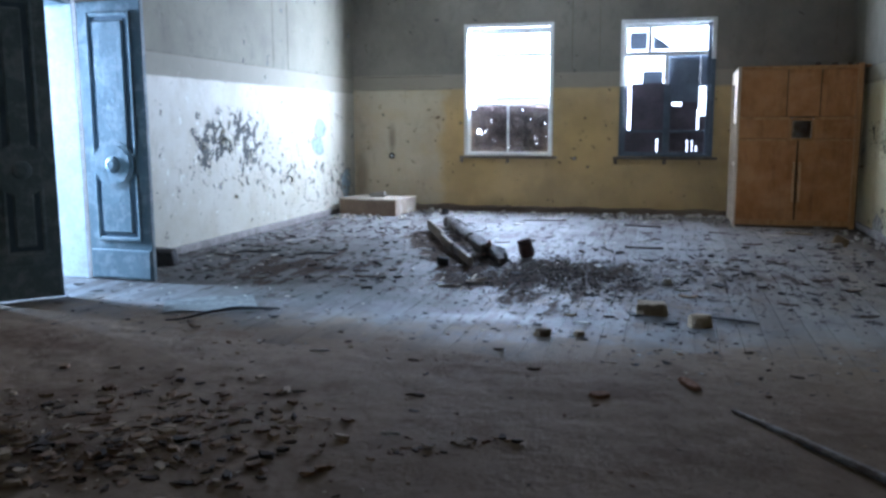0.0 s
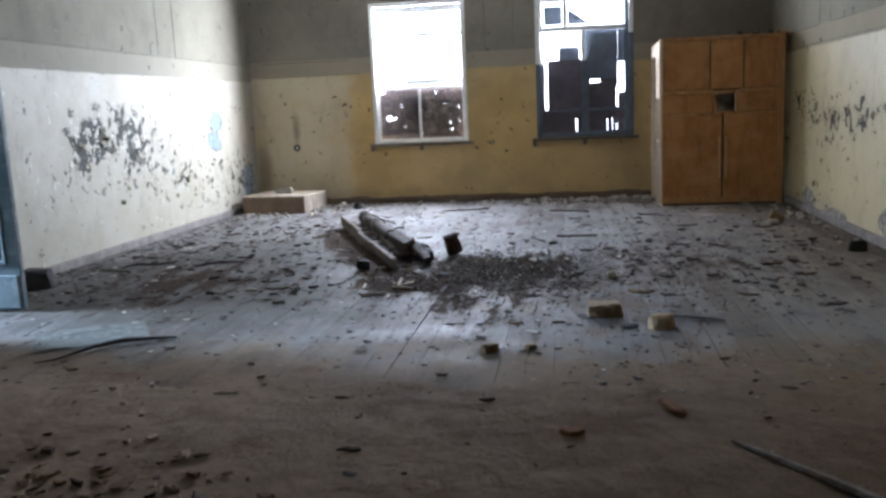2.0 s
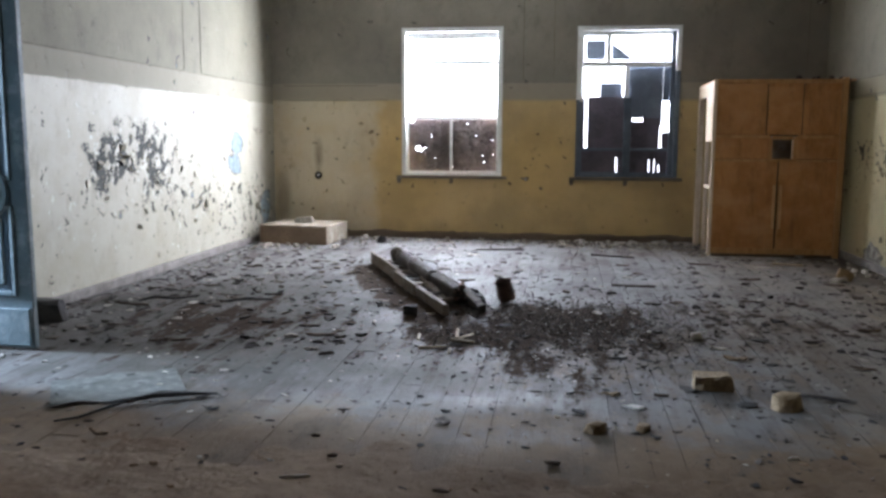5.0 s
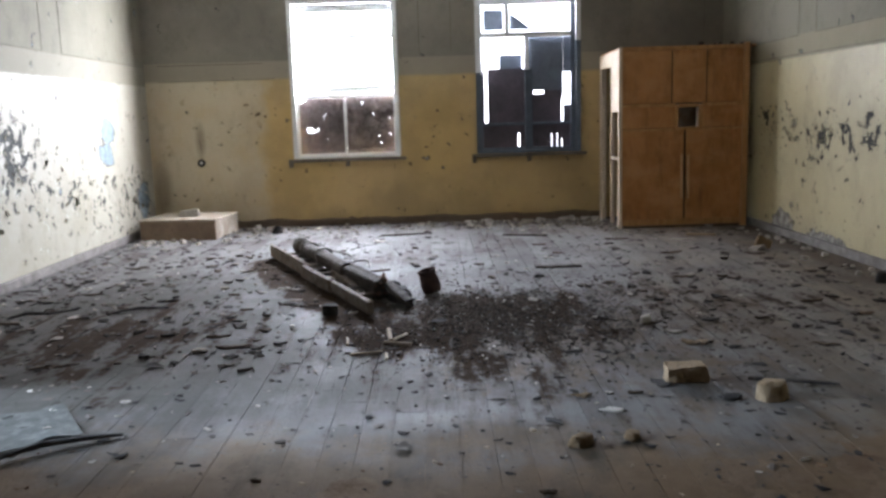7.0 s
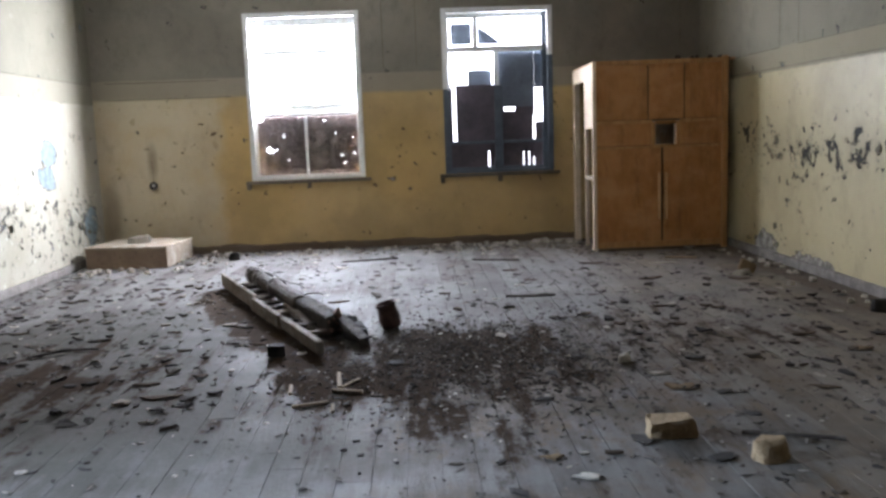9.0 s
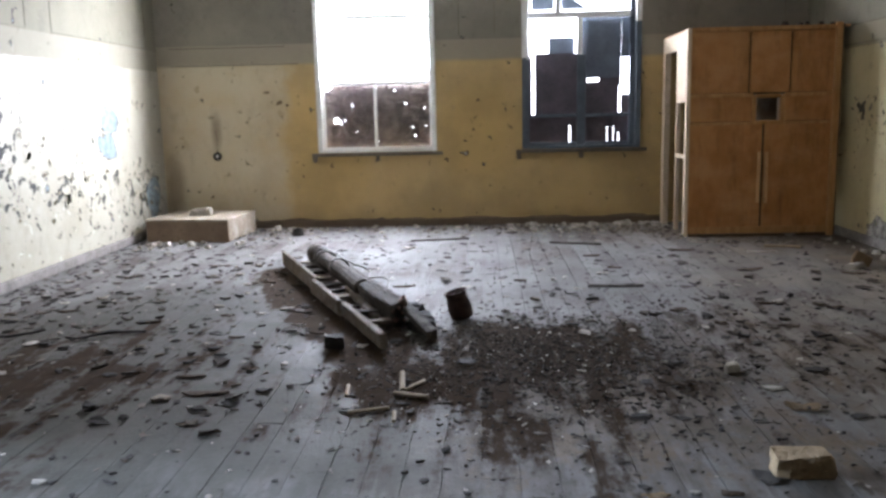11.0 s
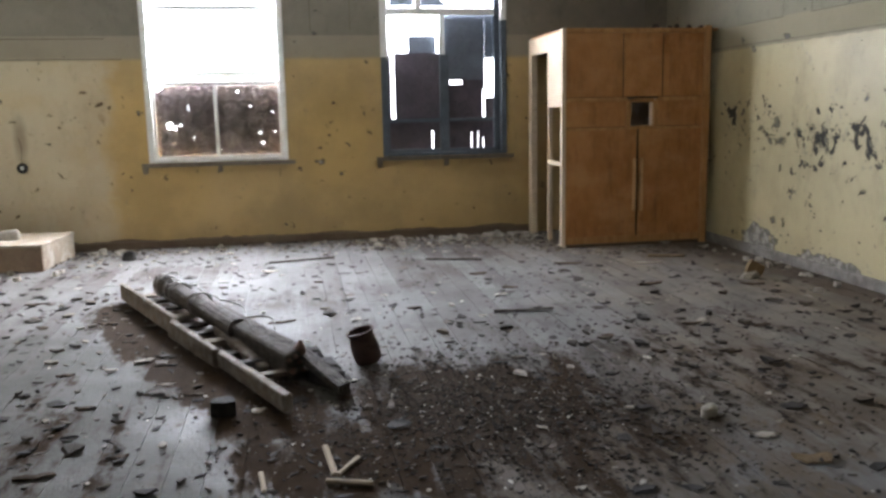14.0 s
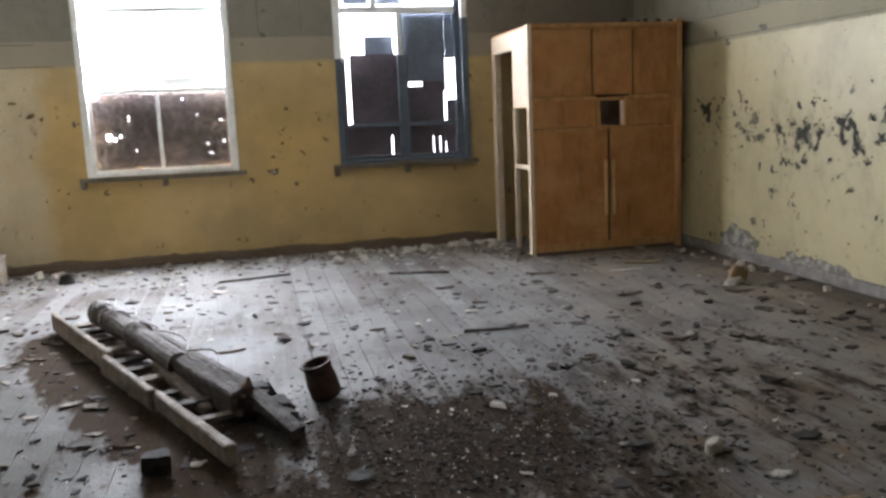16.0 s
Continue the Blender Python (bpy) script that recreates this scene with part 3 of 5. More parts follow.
def line(axis, at, a, b):
    """A thin moulded line on a wall: a and b are its ends (u, z)."""
    bm = bmesh.new()
    w = 0.0045
    (u0, z0), (u1, z1) = a, b
    u0, u1, z0, z1 = min(u0, u1) - w, max(u0, u1) + w, min(z0, z1) - w, max(z0, z1) + w
    if axis == 0:
        span(bm, u0, u1, at - 0.004, at + 0.001, z0, z1)
    else:
        span(bm, at - 0.004, at + 0.004, u0, u1, z0, z1)
    structure("trim", bm, M_line, "thin dark line round a painted wall panel", "trim")


for u0, u1 in ((6.1, 9.60), (10.03, 12.13)):
    line(1, XL, (u0, 2.11), (u1, 2.11))
    line(1, XL, (u0, 2.13), (u0, 3.6))
    line(1, XL, (u1, 2.13), (u1, 3.6))
for u0, u1 in ((8.2, 9.75), (10.15, 11.9), (6.2, 7.8)):
    line(1, XR, (u0, 2.09), (u1, 2.09))
    line(1, XR, (u0, 2.11), (u0, 3.6))
    line(1, XR, (u1, 2.11), (u1, 3.6))
line(1, XR, (4, 1.9), (12.2, 1.9))
line(0, YF, (-5.1, 2.12), (-3.75, 2.12))
line(0, YF, (-5.1, 1.92), (-3.6, 1.92))
line(0, YF, (-1.72, 2.2), (-1.72, 3.7))
line(0, YF, (-1.31, 2.2), (-1.31, 3.7))
line(0, YF, (1.95, 2.12), (1.95, 3.7))

bm = bmesh.new()
nseg = 90
rows = []
for i in range(nseg + 1):
    x = XL + 0.3 + (0.6 - XL - 0.3) * i / nseg
    h = 0.085 + 0.035 * noise.noise(Vector((x * 2.3, 0, 0))) + 0.02 * noise.noise(Vector((x * 11, 3, 0)))
    rows.append([bm.verts.new((x, YF - 0.0, 0.0)), bm.verts.new((x, YF - 0.006, 0.0)), bm.verts.new((x, YF - 0.006, h)), bm.verts.new((x, YF, h + 0.006))])
for a, b in zip(rows, rows[1:]):
    for k in range(3):
        bm.faces.new((a[k], b[k], b[k + 1], a[k + 1]))
structure("trim_foot_north", bm, M_base, "ragged dark render along the foot of the wall", "trim")

# ---- windows ----


def window(name, w, label, low=M_white, split=1.6, split_r=1.6):
    x0, x1, z0, z1 = w
    ob = thing(name, label, "window", kind="structure")
    c = 0.042
    for m_, dims in ((M_white, (x0 - 0.02, x0 + c, split, z1 + 0.02)), (low, (x0 - 0.02, x0 + c, z0, split)), (M_white, (x1 - c, x1 + 0.02, split_r, z1 + 0.02)),
                     (low, (x1 - c, x1 + 0.02, z0, split_r)), (M_white, (x0 + c, x1 - c, z1 - c, z1 + 0.02)), (low, (x0 + c, x1 - c, z0, z0 + c * 0.8))):
        slab("window_frame", m_, ob, (dims[0], dims[1], YF - 0.022, YF + 0.05, dims[2], dims[3]), soft=0.003)
    bm = bmesh.new()
    span(bm, x0 - 0.09, x1 + 0.09, YF - 0.05, YF + 0.02, z0 - 0.045, z0 - 0.004)
    box(bm, (x0 - 0.06, YF - 0.02, z0 - 0.075), (0.05, 0.05, 0.07), None, 0.008)
    box(bm, ((x0 + x1) / 2, YF - 0.015, z0 - 0.075), (0.05, 0.04, 0.07), None, 0.008)
    part("window_sill", bm, M_sill, ob)
    return ob


def bars(ob, material, y, rows, name="sash_bar"):
    for x0, x1, z0, z1 in rows:
        slab(name, material, ob, (x0, x1, y - 0.022, y + 0.022, z0, z1))


def pane(ob, y, x0, x1, z0, z1):
    bm = bmesh.new()
    span(bm, x0, x1, y - 0.002, y + 0.002, z0, z1)
    g = part("pane", bm, M_glass, ob)
    g.visible_shadow = False


def holed(ob, material, y, x0, x1, z0, z1, holes, nx=150, nz=92, label=""):
    """A sheet with small torn holes: holes are (u, v, radius) in parts of its width and height."""
    bm = bmesh.new()
    rnd = random.Random(5)
    grid = [[bm.verts.new((x0 + (x1 - x0) * i / nx, y + 0.012 * noise.noise(Vector((i * 0.2, j * 0.2, x0))), z0 + (z1 - z0) * j / nz)) for j in range(nz + 1)] for i in range(nx + 1)]
    for i in range(nx):
        for j in range(nz):
            u, v = (i + 0.5) / nx, (j + 0.5) / nz
            if any((u - a) ** 2 + ((v - b) * (z1 - z0) / (x1 - x0)) ** 2 < (r * rnd.uniform(0.7, 1.2)) ** 2 for a, b, r in holes):
                continue
            bm.faces.new((grid[i][j], grid[i + 1][j], grid[i + 1][j + 1], grid[i][j + 1]))
    me = part("board", bm, material, ob, label)
    sol = me.modifiers.new("thickness", "SOLIDIFY")
    sol.thickness = 0.01


win = window("window_1", W1, "white-framed window, bare above, its lower half closed with a pierced dark sheet")
x0, x1, z0, z1 = W1
ys = YF + 0.09
bars(win, M_white, ys, [(x0, x0 + 0.062, z0, z1), (x1 - 0.062, x1, z0, z1), (x0 + 0.062, x1 - 0.062, z1 - 0.14, z1), (x0 + 0.062, x1 - 0.062, 2.40, 2.455),
                        (x0 + 0.062, x1 - 0.062, 1.655, 1.70), (x0 + 0.062, x1 - 0.062, z0, z0 + 0.06), (-2.735, -2.70, z0 + 0.06, 1.655)])
holed(win, M_board, ys + 0.05, x0 + 0.03, x1 - 0.03, z0 + 0.03, 1.665,
      [(0.12, 0.45, 0.0220), (0.16, 0.42, 0.0108), (0.2, 0.46, 0.0079), (0.27, 0.7, 0.0072), (0.27, 0.66, 0.0050), (0.30, 0.28, 0.0050), (0.5, 0.12, 0.0050), (0.66, 0.9, 0.0065), (0.76, 0.7, 0.0058),
       (0.93, 0.62, 0.0050), (0.94, 0.35, 0.0058), (0.82, 0.33, 0.0065), (0.84, 0.2, 0.0050), (0.05, 0.98, 0.0300)], label="dark pierced sheet behind the glass")
# backlit strip; the light behind it is put into a white colour
slab("board", M_white, win, (-2.93, x1 - 0.066, ys + 0.03, ys + 0.04, 1.70, 1.80), "strip of board standing on the sash, whitened for the light behind", soft=0.002)
pane(win, ys - 0.004, x0 + 0.062, -2.735, z0 + 0.06, 1.655)
pane(win, ys - 0.004, -2.70, x1 - 0.062, z0 + 0.06, 1.655)

win = window("window_2", W2, "window with a white frame, boarded with dark sheets that let light through gaps", M_grey_paint, 1.92, 2.3)
x0, x1, z0, z1 = W2
bars(win, M_white, ys, [(x0, x0 + 0.07, 1.9, z1), (x0 + 0.07, x1 - 0.06, z1 - 0.1, z1), (x0 + 0.07, x1 - 0.06, 2.36, 2.43), (x0 + 0.37, x0 + 0.43, 2.43, z1 - 0.1), (-0.36, -0.30, 1.95, 2.36)])
bars(win, M_grey_paint, ys, [(x0, x0 + 0.07, z0, 1.9), (x1 - 0.1, x1, z0, z1), (-0.36, -0.26, z0, 1.95), (x0 + 0.07, -0.36, z0, z0 + 0.07), (-0.26, x1 - 0.1, z0, z0 + 0.07),
                             (x0 + 0.07, -0.36, 1.235, 1.275), (-0.26, x1 - 0.1, 1.235, 1.275)])
yb_ = ys + 0.045
for m_, dims in ((M_sheet, (-0.32, 0.15, yb_, yb_ + 0.012, 1.68, 2.38)), (M_sheet, (0.152, 0.26, yb_, yb_ + 0.012, 1.91, 2.38)), (M_board_dark, (0.152, 0.255, yb_ + 0.002, yb_ + 0.012, 1.27, 1.49)), (M_board_dark, (-0.84, -0.30, yb_ + 0.014, yb_ + 0.026, 1.14, 1.97)), (M_sheet, (-0.68, -0.38, yb_ + 0.03, yb_ + 0.04, 1.93, 2.15)),
                 (M_board_dark, (-0.30, 0.13, yb_ + 0.014, yb_ + 0.026, 1.12, 1.635)), (M_board_dark, (-0.10, 0.15, yb_ + 0.002, yb_ + 0.014, 1.58, 1.70)), (M_board_dark, (-0.32, -0.24, yb_ + 0.002, yb_ + 0.012, 1.55, 1.70)),
                 (M_board_dark, (0.1, 0.26, yb_ + 0.03, yb_ + 0.04, 1.05, 1.28)), (M_board_dark, (0.256, 0.275, yb_ + 0.002, yb_ + 0.01, 1.1, 2.2)),
                 (M_board_dark, (-0.94, -0.445, yb_, yb_ + 0.012, 0.92, 1.25)), (M_board_dark, (-0.43, -0.005, yb_, yb_ + 0.012, 0.92, 1.25)), (M_board_dark, (-0.92, -0.88, yb_ + 0.02, yb_ + 0.03, 1.2, 1.95)),
                 (M_board_dark, (0.004, 0.066, yb_, yb_ + 0.012, 0.92, 1.25)), (M_board_dark, (0.074, 0.126, yb_, yb_ + 0.012, 0.92, 1.25)), (M_board_dark, (0.136, 0.25, yb_, yb_ + 0.012, 0.92, 1.25)),
                 (M_sheet, (-0.88, -0.62, yb_, yb_ + 0.01, 2.46, 2.72))):
    slab("board", m_, win, dims, soft=0.002)
bm = bmesh.new()
vs = [bm.verts.new(v) for v in ((-0.54, yb_, 2.46), (-0.24, yb_, 2.46), (-0.54, yb_, 2.68), (-0.54, yb_ + 0.01, 2.46), (-0.24, yb_ + 0.01, 2.46), (-0.54, yb_ + 0.01, 2.68))]
for f in ((0, 1, 2), (5, 4, 3), (0, 3, 4, 1), (1, 4, 5, 2), (2, 5, 3, 0)):
    bm.faces.new([vs[i] for i in f])
part("board", bm, M_sheet, win, "torn corner of a grey sheet")

# ---- the double door ----


def door_leaf(name, m, label, w=0.66, h=2.42):
    """A panelled leaf in its own x-z plane, hinge at x = 0; the seen face is towards -y."""
    ob = thing(name, label, "door", m, kind="structure")
    bm = bmesh.new()
    span(bm, 0, w, -0.02, 0.025, 0.012, h)
    soften(bm, 0.005)
    leaf = part("leaf", bm, M_door, ob)
    for z0, z1 in ((0.38, 0.93), (1.13, 2.30)):
        # groove is a flat plate, its shade put into a darker blue
        bm = bmesh.new()
        span(bm, 0.115, w - 0.115, -0.026, -0.018, z0, z1)
        part("groove", bm, M_door_dark, leaf)
        bm = bmesh.new()
        x0, x1 = 0.10, w - 0.10
        for a in ((x0, x0 + 0.03, z0 - 0.02, z1 + 0.02), (x1 - 0.03, x1, z0 - 0.02, z1 + 0.02), (x0 + 0.03, x1 - 0.03, z0 - 0.02, z0 + 0.012), (x0 + 0.03, x1 - 0.03, z1 - 0.012, z1 + 0.02)):
            span(bm, a[0], a[1], -0.042, -0.018, a[2], a[3])
        soften(bm, 0.006)
        part("moulding", bm, M_door, leaf)
        bm = bmesh.new()
        span(bm, x0 + 0.075, x1 - 0.075, -0.046, -0.02, z0 + 0.05, z1 - 0.05)
        soften(bm, 0.014)
        part("panel", bm, M_door, leaf)
    bm = bmesh.new()
    for r, d in ((0.205, 0.052), (0.17, 0.06)):
        tube(bm, [(w / 2, -0.02, 1.03), (w / 2, -d, 1.03)], r, 28)
    rosette = part("rosette", bm, M_door, ob, "round carved disc")
    bm = bmesh.new()
    tube(bm, [(w / 2, -0.055, 1.03), (w / 2, -0.085, 1.03), (w / 2, -0.1, 1.03)], [0.075, 0.066, 0.035], 18)
    part("boss", bm, M_door, rosette)
    bm = bmesh.new()
    span(bm, 0.02, w - 0.02, -0.036, -0.018, 0.03, 0.28)
    soften(bm, 0.006)
    part("kick_board", bm, M_door, leaf)
    return ob


door_leaf("door_1", pose(-5.2, 5.76, 0, 0, 0, -3), "tall blue-grey panelled door leaf standing open, carved with a round disc")
door_leaf("door_2", pose(-5.22, 4.62, 0, 0, 0, 50), "tall dark blue panelled door leaf, half closed", w=0.50)
frm = thing("door_frame", "worn pale blue door frame", "door frame", kind="structure")
slab("jamb", M_white, frm, (XL - 0.36, XL + 0.02, DOOR[1] - 0.05, DOOR[1], 0, DOOR[2]))
slab("jamb", M_door, frm, (XL - 0.36, XL + 0.02, DOOR[0], DOOR[0] + 0.05, 0, DOOR[2]))
slab("head", M_door, frm, (XL - 0.36, XL + 0.02, DOOR[0] + 0.05, DOOR[1] - 0.05, DOOR[2] - 0.05, DOOR[2]))

# ---- the plywood enclosure in the corner ----
CB = 11.23
cab = thing("plywood_cabinet", "tall orange plywood cabinet built into the corner, its side panels missing", "cabinet")
CX0, CX1, CH = 0.615, 2.1, 2.1
slab("front_panel", M_ply, cab, (CX0 + 0.02, 1.360, CB, CB + 0.012, 0.03, 1.155), soft=0.001)
slab("front_panel", M_ply, cab, (1.384, CX1 - 0.065, CB, CB + 0.012, 0.03, 1.155), soft=0.001)
slab("front_panel", M_ply, cab, (CX0 + 0.02, 1.27, CB, CB + 0.012, 1.17, 1.435), soft=0.001)
slab("front_panel", M_ply, cab, (1.55, CX1 - 0.06, CB, CB + 0.012, 1.17, 1.435), soft=0.001)
slab("front_panel", M_ply, cab, (CX0 + 0.02, 1.207, CB, CB + 0.012, 1.455, 2.055), soft=0.001)
slab("front_panel", M_ply, cab, (1.222, 1.606, CB - 0.012, CB + 0.012, 1.455, 2.055), soft=0.001)
slab("front_panel", M_ply, cab, (1.624, CX1 - 0.065, CB, CB + 0.012, 1.455, 2.055), soft=0.001)
for d in ((CX0 + 0.03, 1.25, CB - 0.014, CB, 1.41, 1.45), (1.57, CX1 - 0.07, CB - 0.014, CB, 1.41, 1.45), (CX0 + 0.03, 1.25, CB - 0.01, CB, 1.135, 1.165), (1.57, CX1 - 0.07, CB - 0.01, CB, 1.135, 1.165),
          (CX0 + 0.02, CX1 - 0.06, CB - 0.008, CB, 0.03, 0.10), (CX0 + 0.02, CX1 - 0.06, CB - 0.02, CB + 0.03, 2.06, 2.1)):
    slab("batten", M_batten, cab, d, soft=0.003)
for d in ((1.322, 1.350, CB - 0.035, CB, 0.34, 0.86), (1.394, 1.422, CB - 0.035, CB, 0.34, 0.86)):
    slab("handle", M_handle, cab, d, "worn pale wooden handle strip", soft=0.005)
for d in ((1.25, 1.29, CB - 0.016, CB + 0.03, 1.14, 1.42), (1.53, 1.57, CB - 0.02, CB + 0.03, 1.14, 1.42), (1.29, 1.53, CB - 0.014, CB + 0.03, 1.14, 1.175), (1.29, 1.53, CB - 0.014, CB + 0.03, 1.40, 1.435)):
    slab("hatch_frame", M_batten, cab, d, soft=0.003)
# reveal faces the windows; the light on it is put into pale wood
slab("hatch_reveal", M_pale_ply, cab, (1.532, 1.56, CB + 0.033, CB + 0.11, 1.15, 1.43), "wooden reveal of the small hatch, pale for the light on it", soft=0.003)
# board added behind the hatch, stands in for the dim inside
slab("inner_board", M_step, cab, (1.1, 1.75, CB + 0.34, CB + 0.36, 0.85, 1.7), "added board that sets the dim tone seen through the hatch", soft=0.003)
# first strip puts the side gap's shade into colour, second is foot grime
for d in ((CX1 + 0.003, CX1 + 0.022, CB - 0.01, CB + 0.03, 0, CH), (CX0 + 0.03, CX1 - 0.07, CB - 0.016, CB - 0.009, 0.0, 0.028)):
    slab("dark_edge_strip", M_shade_grime, cab, d, "dark edge strip, a shaded gap at the side or grime along the foot", soft=0.002)
slab("corner_post", M_pale_ply, cab, (CX0 - 0.02, CX0 + 0.02, CB - 0.008, CB + 0.045, 0, CH))
slab("corner_post", M_batten, cab, (CX1 - 0.06, CX1, CB - 0.03, CB + 0.03, 0, CH + 0.02))
slab("back_post", M_pale_ply, cab, (CX0 - 0.02, CX0 + 0.05, YF - 0.16, YF - 0.06, 0, CH - 0.02))
slab("middle_post", M_pale_ply, cab, (CX0 - 0.02, CX0 + 0.025, CB + 0.42, CB + 0.455, 0.02, 1.42))
slab("side_panel", M_pale_ply, cab, (CX0 - 0.02, CX0 - 0.008, CB + 0.045, CB + 0.455, 1.40, CH - 0.02), "pale plywood side panel")
slab("side_rail", M_pale_ply, cab, (CX0 - 0.02, CX0 + 0.02, CB + 0.457, YF - 0.06, CH - 0.19, CH - 0.022))
slab("side_rail", M_pale_ply, cab, (CX0 - 0.02, CX0 + 0.02, CB + 0.045, CB + 0.42, 0.80, 0.84))
slab("side_rail", M_pale_ply, cab, (CX0 - 0.02, CX0 + 0.02, CB + 0.045, CB + 0.42, 1.37, 1.40))
slab("top", M_ply, cab, (CX0, XR - 0.01, CB + 0.02, YF - 0.05, CH - 0.02, CH))
# dark sheets added behind the joints put the inside's shade into colour
slab("backing", M_shade_grime, cab, (CX0 + 0.03, 1.25, CB + 0.02, CB + 0.03, 0.05, 2.05))
slab("backing", M_shade_grime, cab, (1.575, CX1 - 0.07, CB + 0.02, CB + 0.03, 0.05, 2.05))
slab("backing", M_shade_grime, cab, (1.25, 1.575, CB + 0.032, CB + 0.04, 0.05, 1.14))
slab("backing", M_shade_grime, cab, (1.25, 1.575, CB + 0.032, CB + 0.04, 1.44, 2.05))
slab("inner_shelf", M_shade_grime, cab, (CX0 + 0.03, XR - 0.02, CB + 0.05, CB + 0.42, 0.80, 0.82))

# ---- low box in the corner ----
step = thing("wooden_box", "low dusty wooden box against the corner of the walls", "box", pose(-4.63, 11.78, 0, 0, 0, -6))
bx, by, bh = 0.47, 0.40, 0.225
slab("front_board", M_front, step, (-bx, bx, -by, -by + 0.025, 0, bh), "worn pinkish front board")
slab("back_board", M_step, step, (-bx, bx, by - 0.025, by, 0, bh))
slab("end_board", M_step, step, (bx - 0.03, bx, -by + 0.025, by - 0.025, 0, bh), "pale end board")
slab("end_board", M_step, step, (-bx, -bx + 0.03, -by + 0.025, by - 0.025, 0, bh))
slab("lid", M_step, step, (-bx - 0.01, bx + 0.01, -by - 0.01, by + 0.01, bh, bh + 0.022))
bm = bmesh.new()
box(bm, (0, 0, 0.04), (0.24, 0.13, 0.08), None, 0.012)
soften(bm, 0.012, 2)
tagged(linked("brick", bm, M_plaster), "dusty pale brick lying on the box", "brick").matrix_world = pose(-4.62, 11.72, bh + 0.022, 0, 0, 8)

# ---- wall socket with a soot streak of conduit ----
soc = thing("wall_socket", "round black wall socket with a pale centre", "socket", pose(-4.617, YF, 0.865))
bm = bmesh.new()
tube(bm, [(0, 0, 0), (0, -0.022, 0), (0, -0.032, 0)], [0.052, 0.05, 0.04], 18)
part("rim", bm, M_black, soc)
bm = bmesh.new()
tube(bm, [(0.008, -0.03, 0.005), (0.008, -0.042, 0.005)], 0.018, 12)
part("insert", bm, M_white, soc, "pale porcelain insert")
bm = bmesh.new()
tube(bm, [(0, -0.008, 0.05), (0.01, -0.008, 0.2), (-0.005, -0.008, 0.30)], 0.004, 6)
part("cable", bm, M_sill, soc)

# ---- the broken wooden frame with the post on it ----
# its own space: x runs along the frame from the far end, y to the side of the post
A, B = Vector((-3.32, 10.03, 0)), Vector((-2.05, 7.19, 0))
d = (B - A).normalized()
Lf = (B - A).length
fm = Matrix.Translation(A) @ Matrix(((d.x, -d.y, 0, 0), (d.y, d.x, 0, 0), (0, 0, 1, 0), (0, 0, 0, 1)))
rack = thing("broken_wooden_frame", "broken dusty wooden frame of rails and slats on the floor", "wooden frame", fm)
for x0, x1, y0, z1 in ((0.18, 1.50, -0.004, 0.135), (1.47, 2.28, -0.03, 0.118), (2.25, Lf + 0.04, -0.004, 0.10)):
    bm = bmesh.new()
    box(bm, ((x0 + x1) / 2, y0, z1 / 2 + 0.01), (x1 - x0, 0.042, z1 - 0.01), None, 0.006)
    soften(bm, 0.008)
    part("rail", bm, M_grey_wood, rack, "dusty side rail")
for i in range(10):
    x = 0.34 + i * 0.26
    bm = bmesh.new()
    box(bm, (x, 0.20, 0.045 + R.uniform(-0.008, 0.012)), (0.04 + R.uniform(0, 0.04), 0.35, 0.022), Matrix.Rotation(R.uniform(-0.15, 0.15), 3, "Z"), 0.006)
    part("slat", bm, M_dark_wood if i % 3 else M_grey_wood, rack)
bm = bmesh.new()
box(bm, (1.3, 0.40, 0.045), (2.4, 0.05, 0.08), None, 0.008)
soften(bm, 0.008)
part("rail", bm, M_dark_wood, rack, "dark low side rail")

log = thing("wooden_post", "charred round wooden post with a squared end, wound with wire", "post", fm)
PY, PZ = 0.235, 0.135
bm = bmesh.new()
tube(bm, [(0.36, PY, PZ + 0.01), (0.40, PY, PZ + 0.012), (0.5, PY - 0.01, PZ), (0.62, PY, PZ - 0.004), (1.0, PY, PZ - 0.01), (1.5, PY, PZ - 0.015), (1.95, PY - 0.01, PZ - 0.02)], [0.06, 0.073, 0.076, 0.064, 0.07, 0.067, 0.066], 14)
shaft = part("round_shaft", bm, M_post, log, "split greyish shaft")
bm = bmesh.new()
box(bm, (2.27, PY + 0.005, PZ - 0.045), (0.88, 0.11, 0.15), Matrix.Rotation(0.12, 3, "X"), 0.012)
soften(bm, 0.012)
square = part("square_end", bm, M_dark_wood, log, "dark squared end")
bm = bmesh.new()
for dy, dz, ln, wd in ((-0.035, 0.03, 0.10, 0.03), (-0.005, 0.045, 0.16, 0.028), (0.02, 0.01, 0.07, 0.035), (-0.02, -0.03, 0.12, 0.04), (0.03, -0.035, 0.09, 0.03)):
    tube(bm, [(2.69, PY + 0.005 + dy, PZ - 0.045 + dz), (2.70 + ln * 0.2, PY + 0.005 + dy * 1.1, PZ - 0.045 + dz), (2.70 + ln * 0.4, PY + 0.005 + dy * 1.3, PZ - 0.045 + dz * 1.15)], [wd * 0.62, wd * 0.45, 0.004], 5)
tube(bm, [(2.68, PY + 0.03, PZ - 0.03), (2.69, PY + 0.04, PZ + 0.03), (2.67, PY + 0.055, PZ + 0.065)], [0.04, 0.034, 0.008], 5)
part("splintered_end", bm, M_split, square, "pinkish splintered broken face")
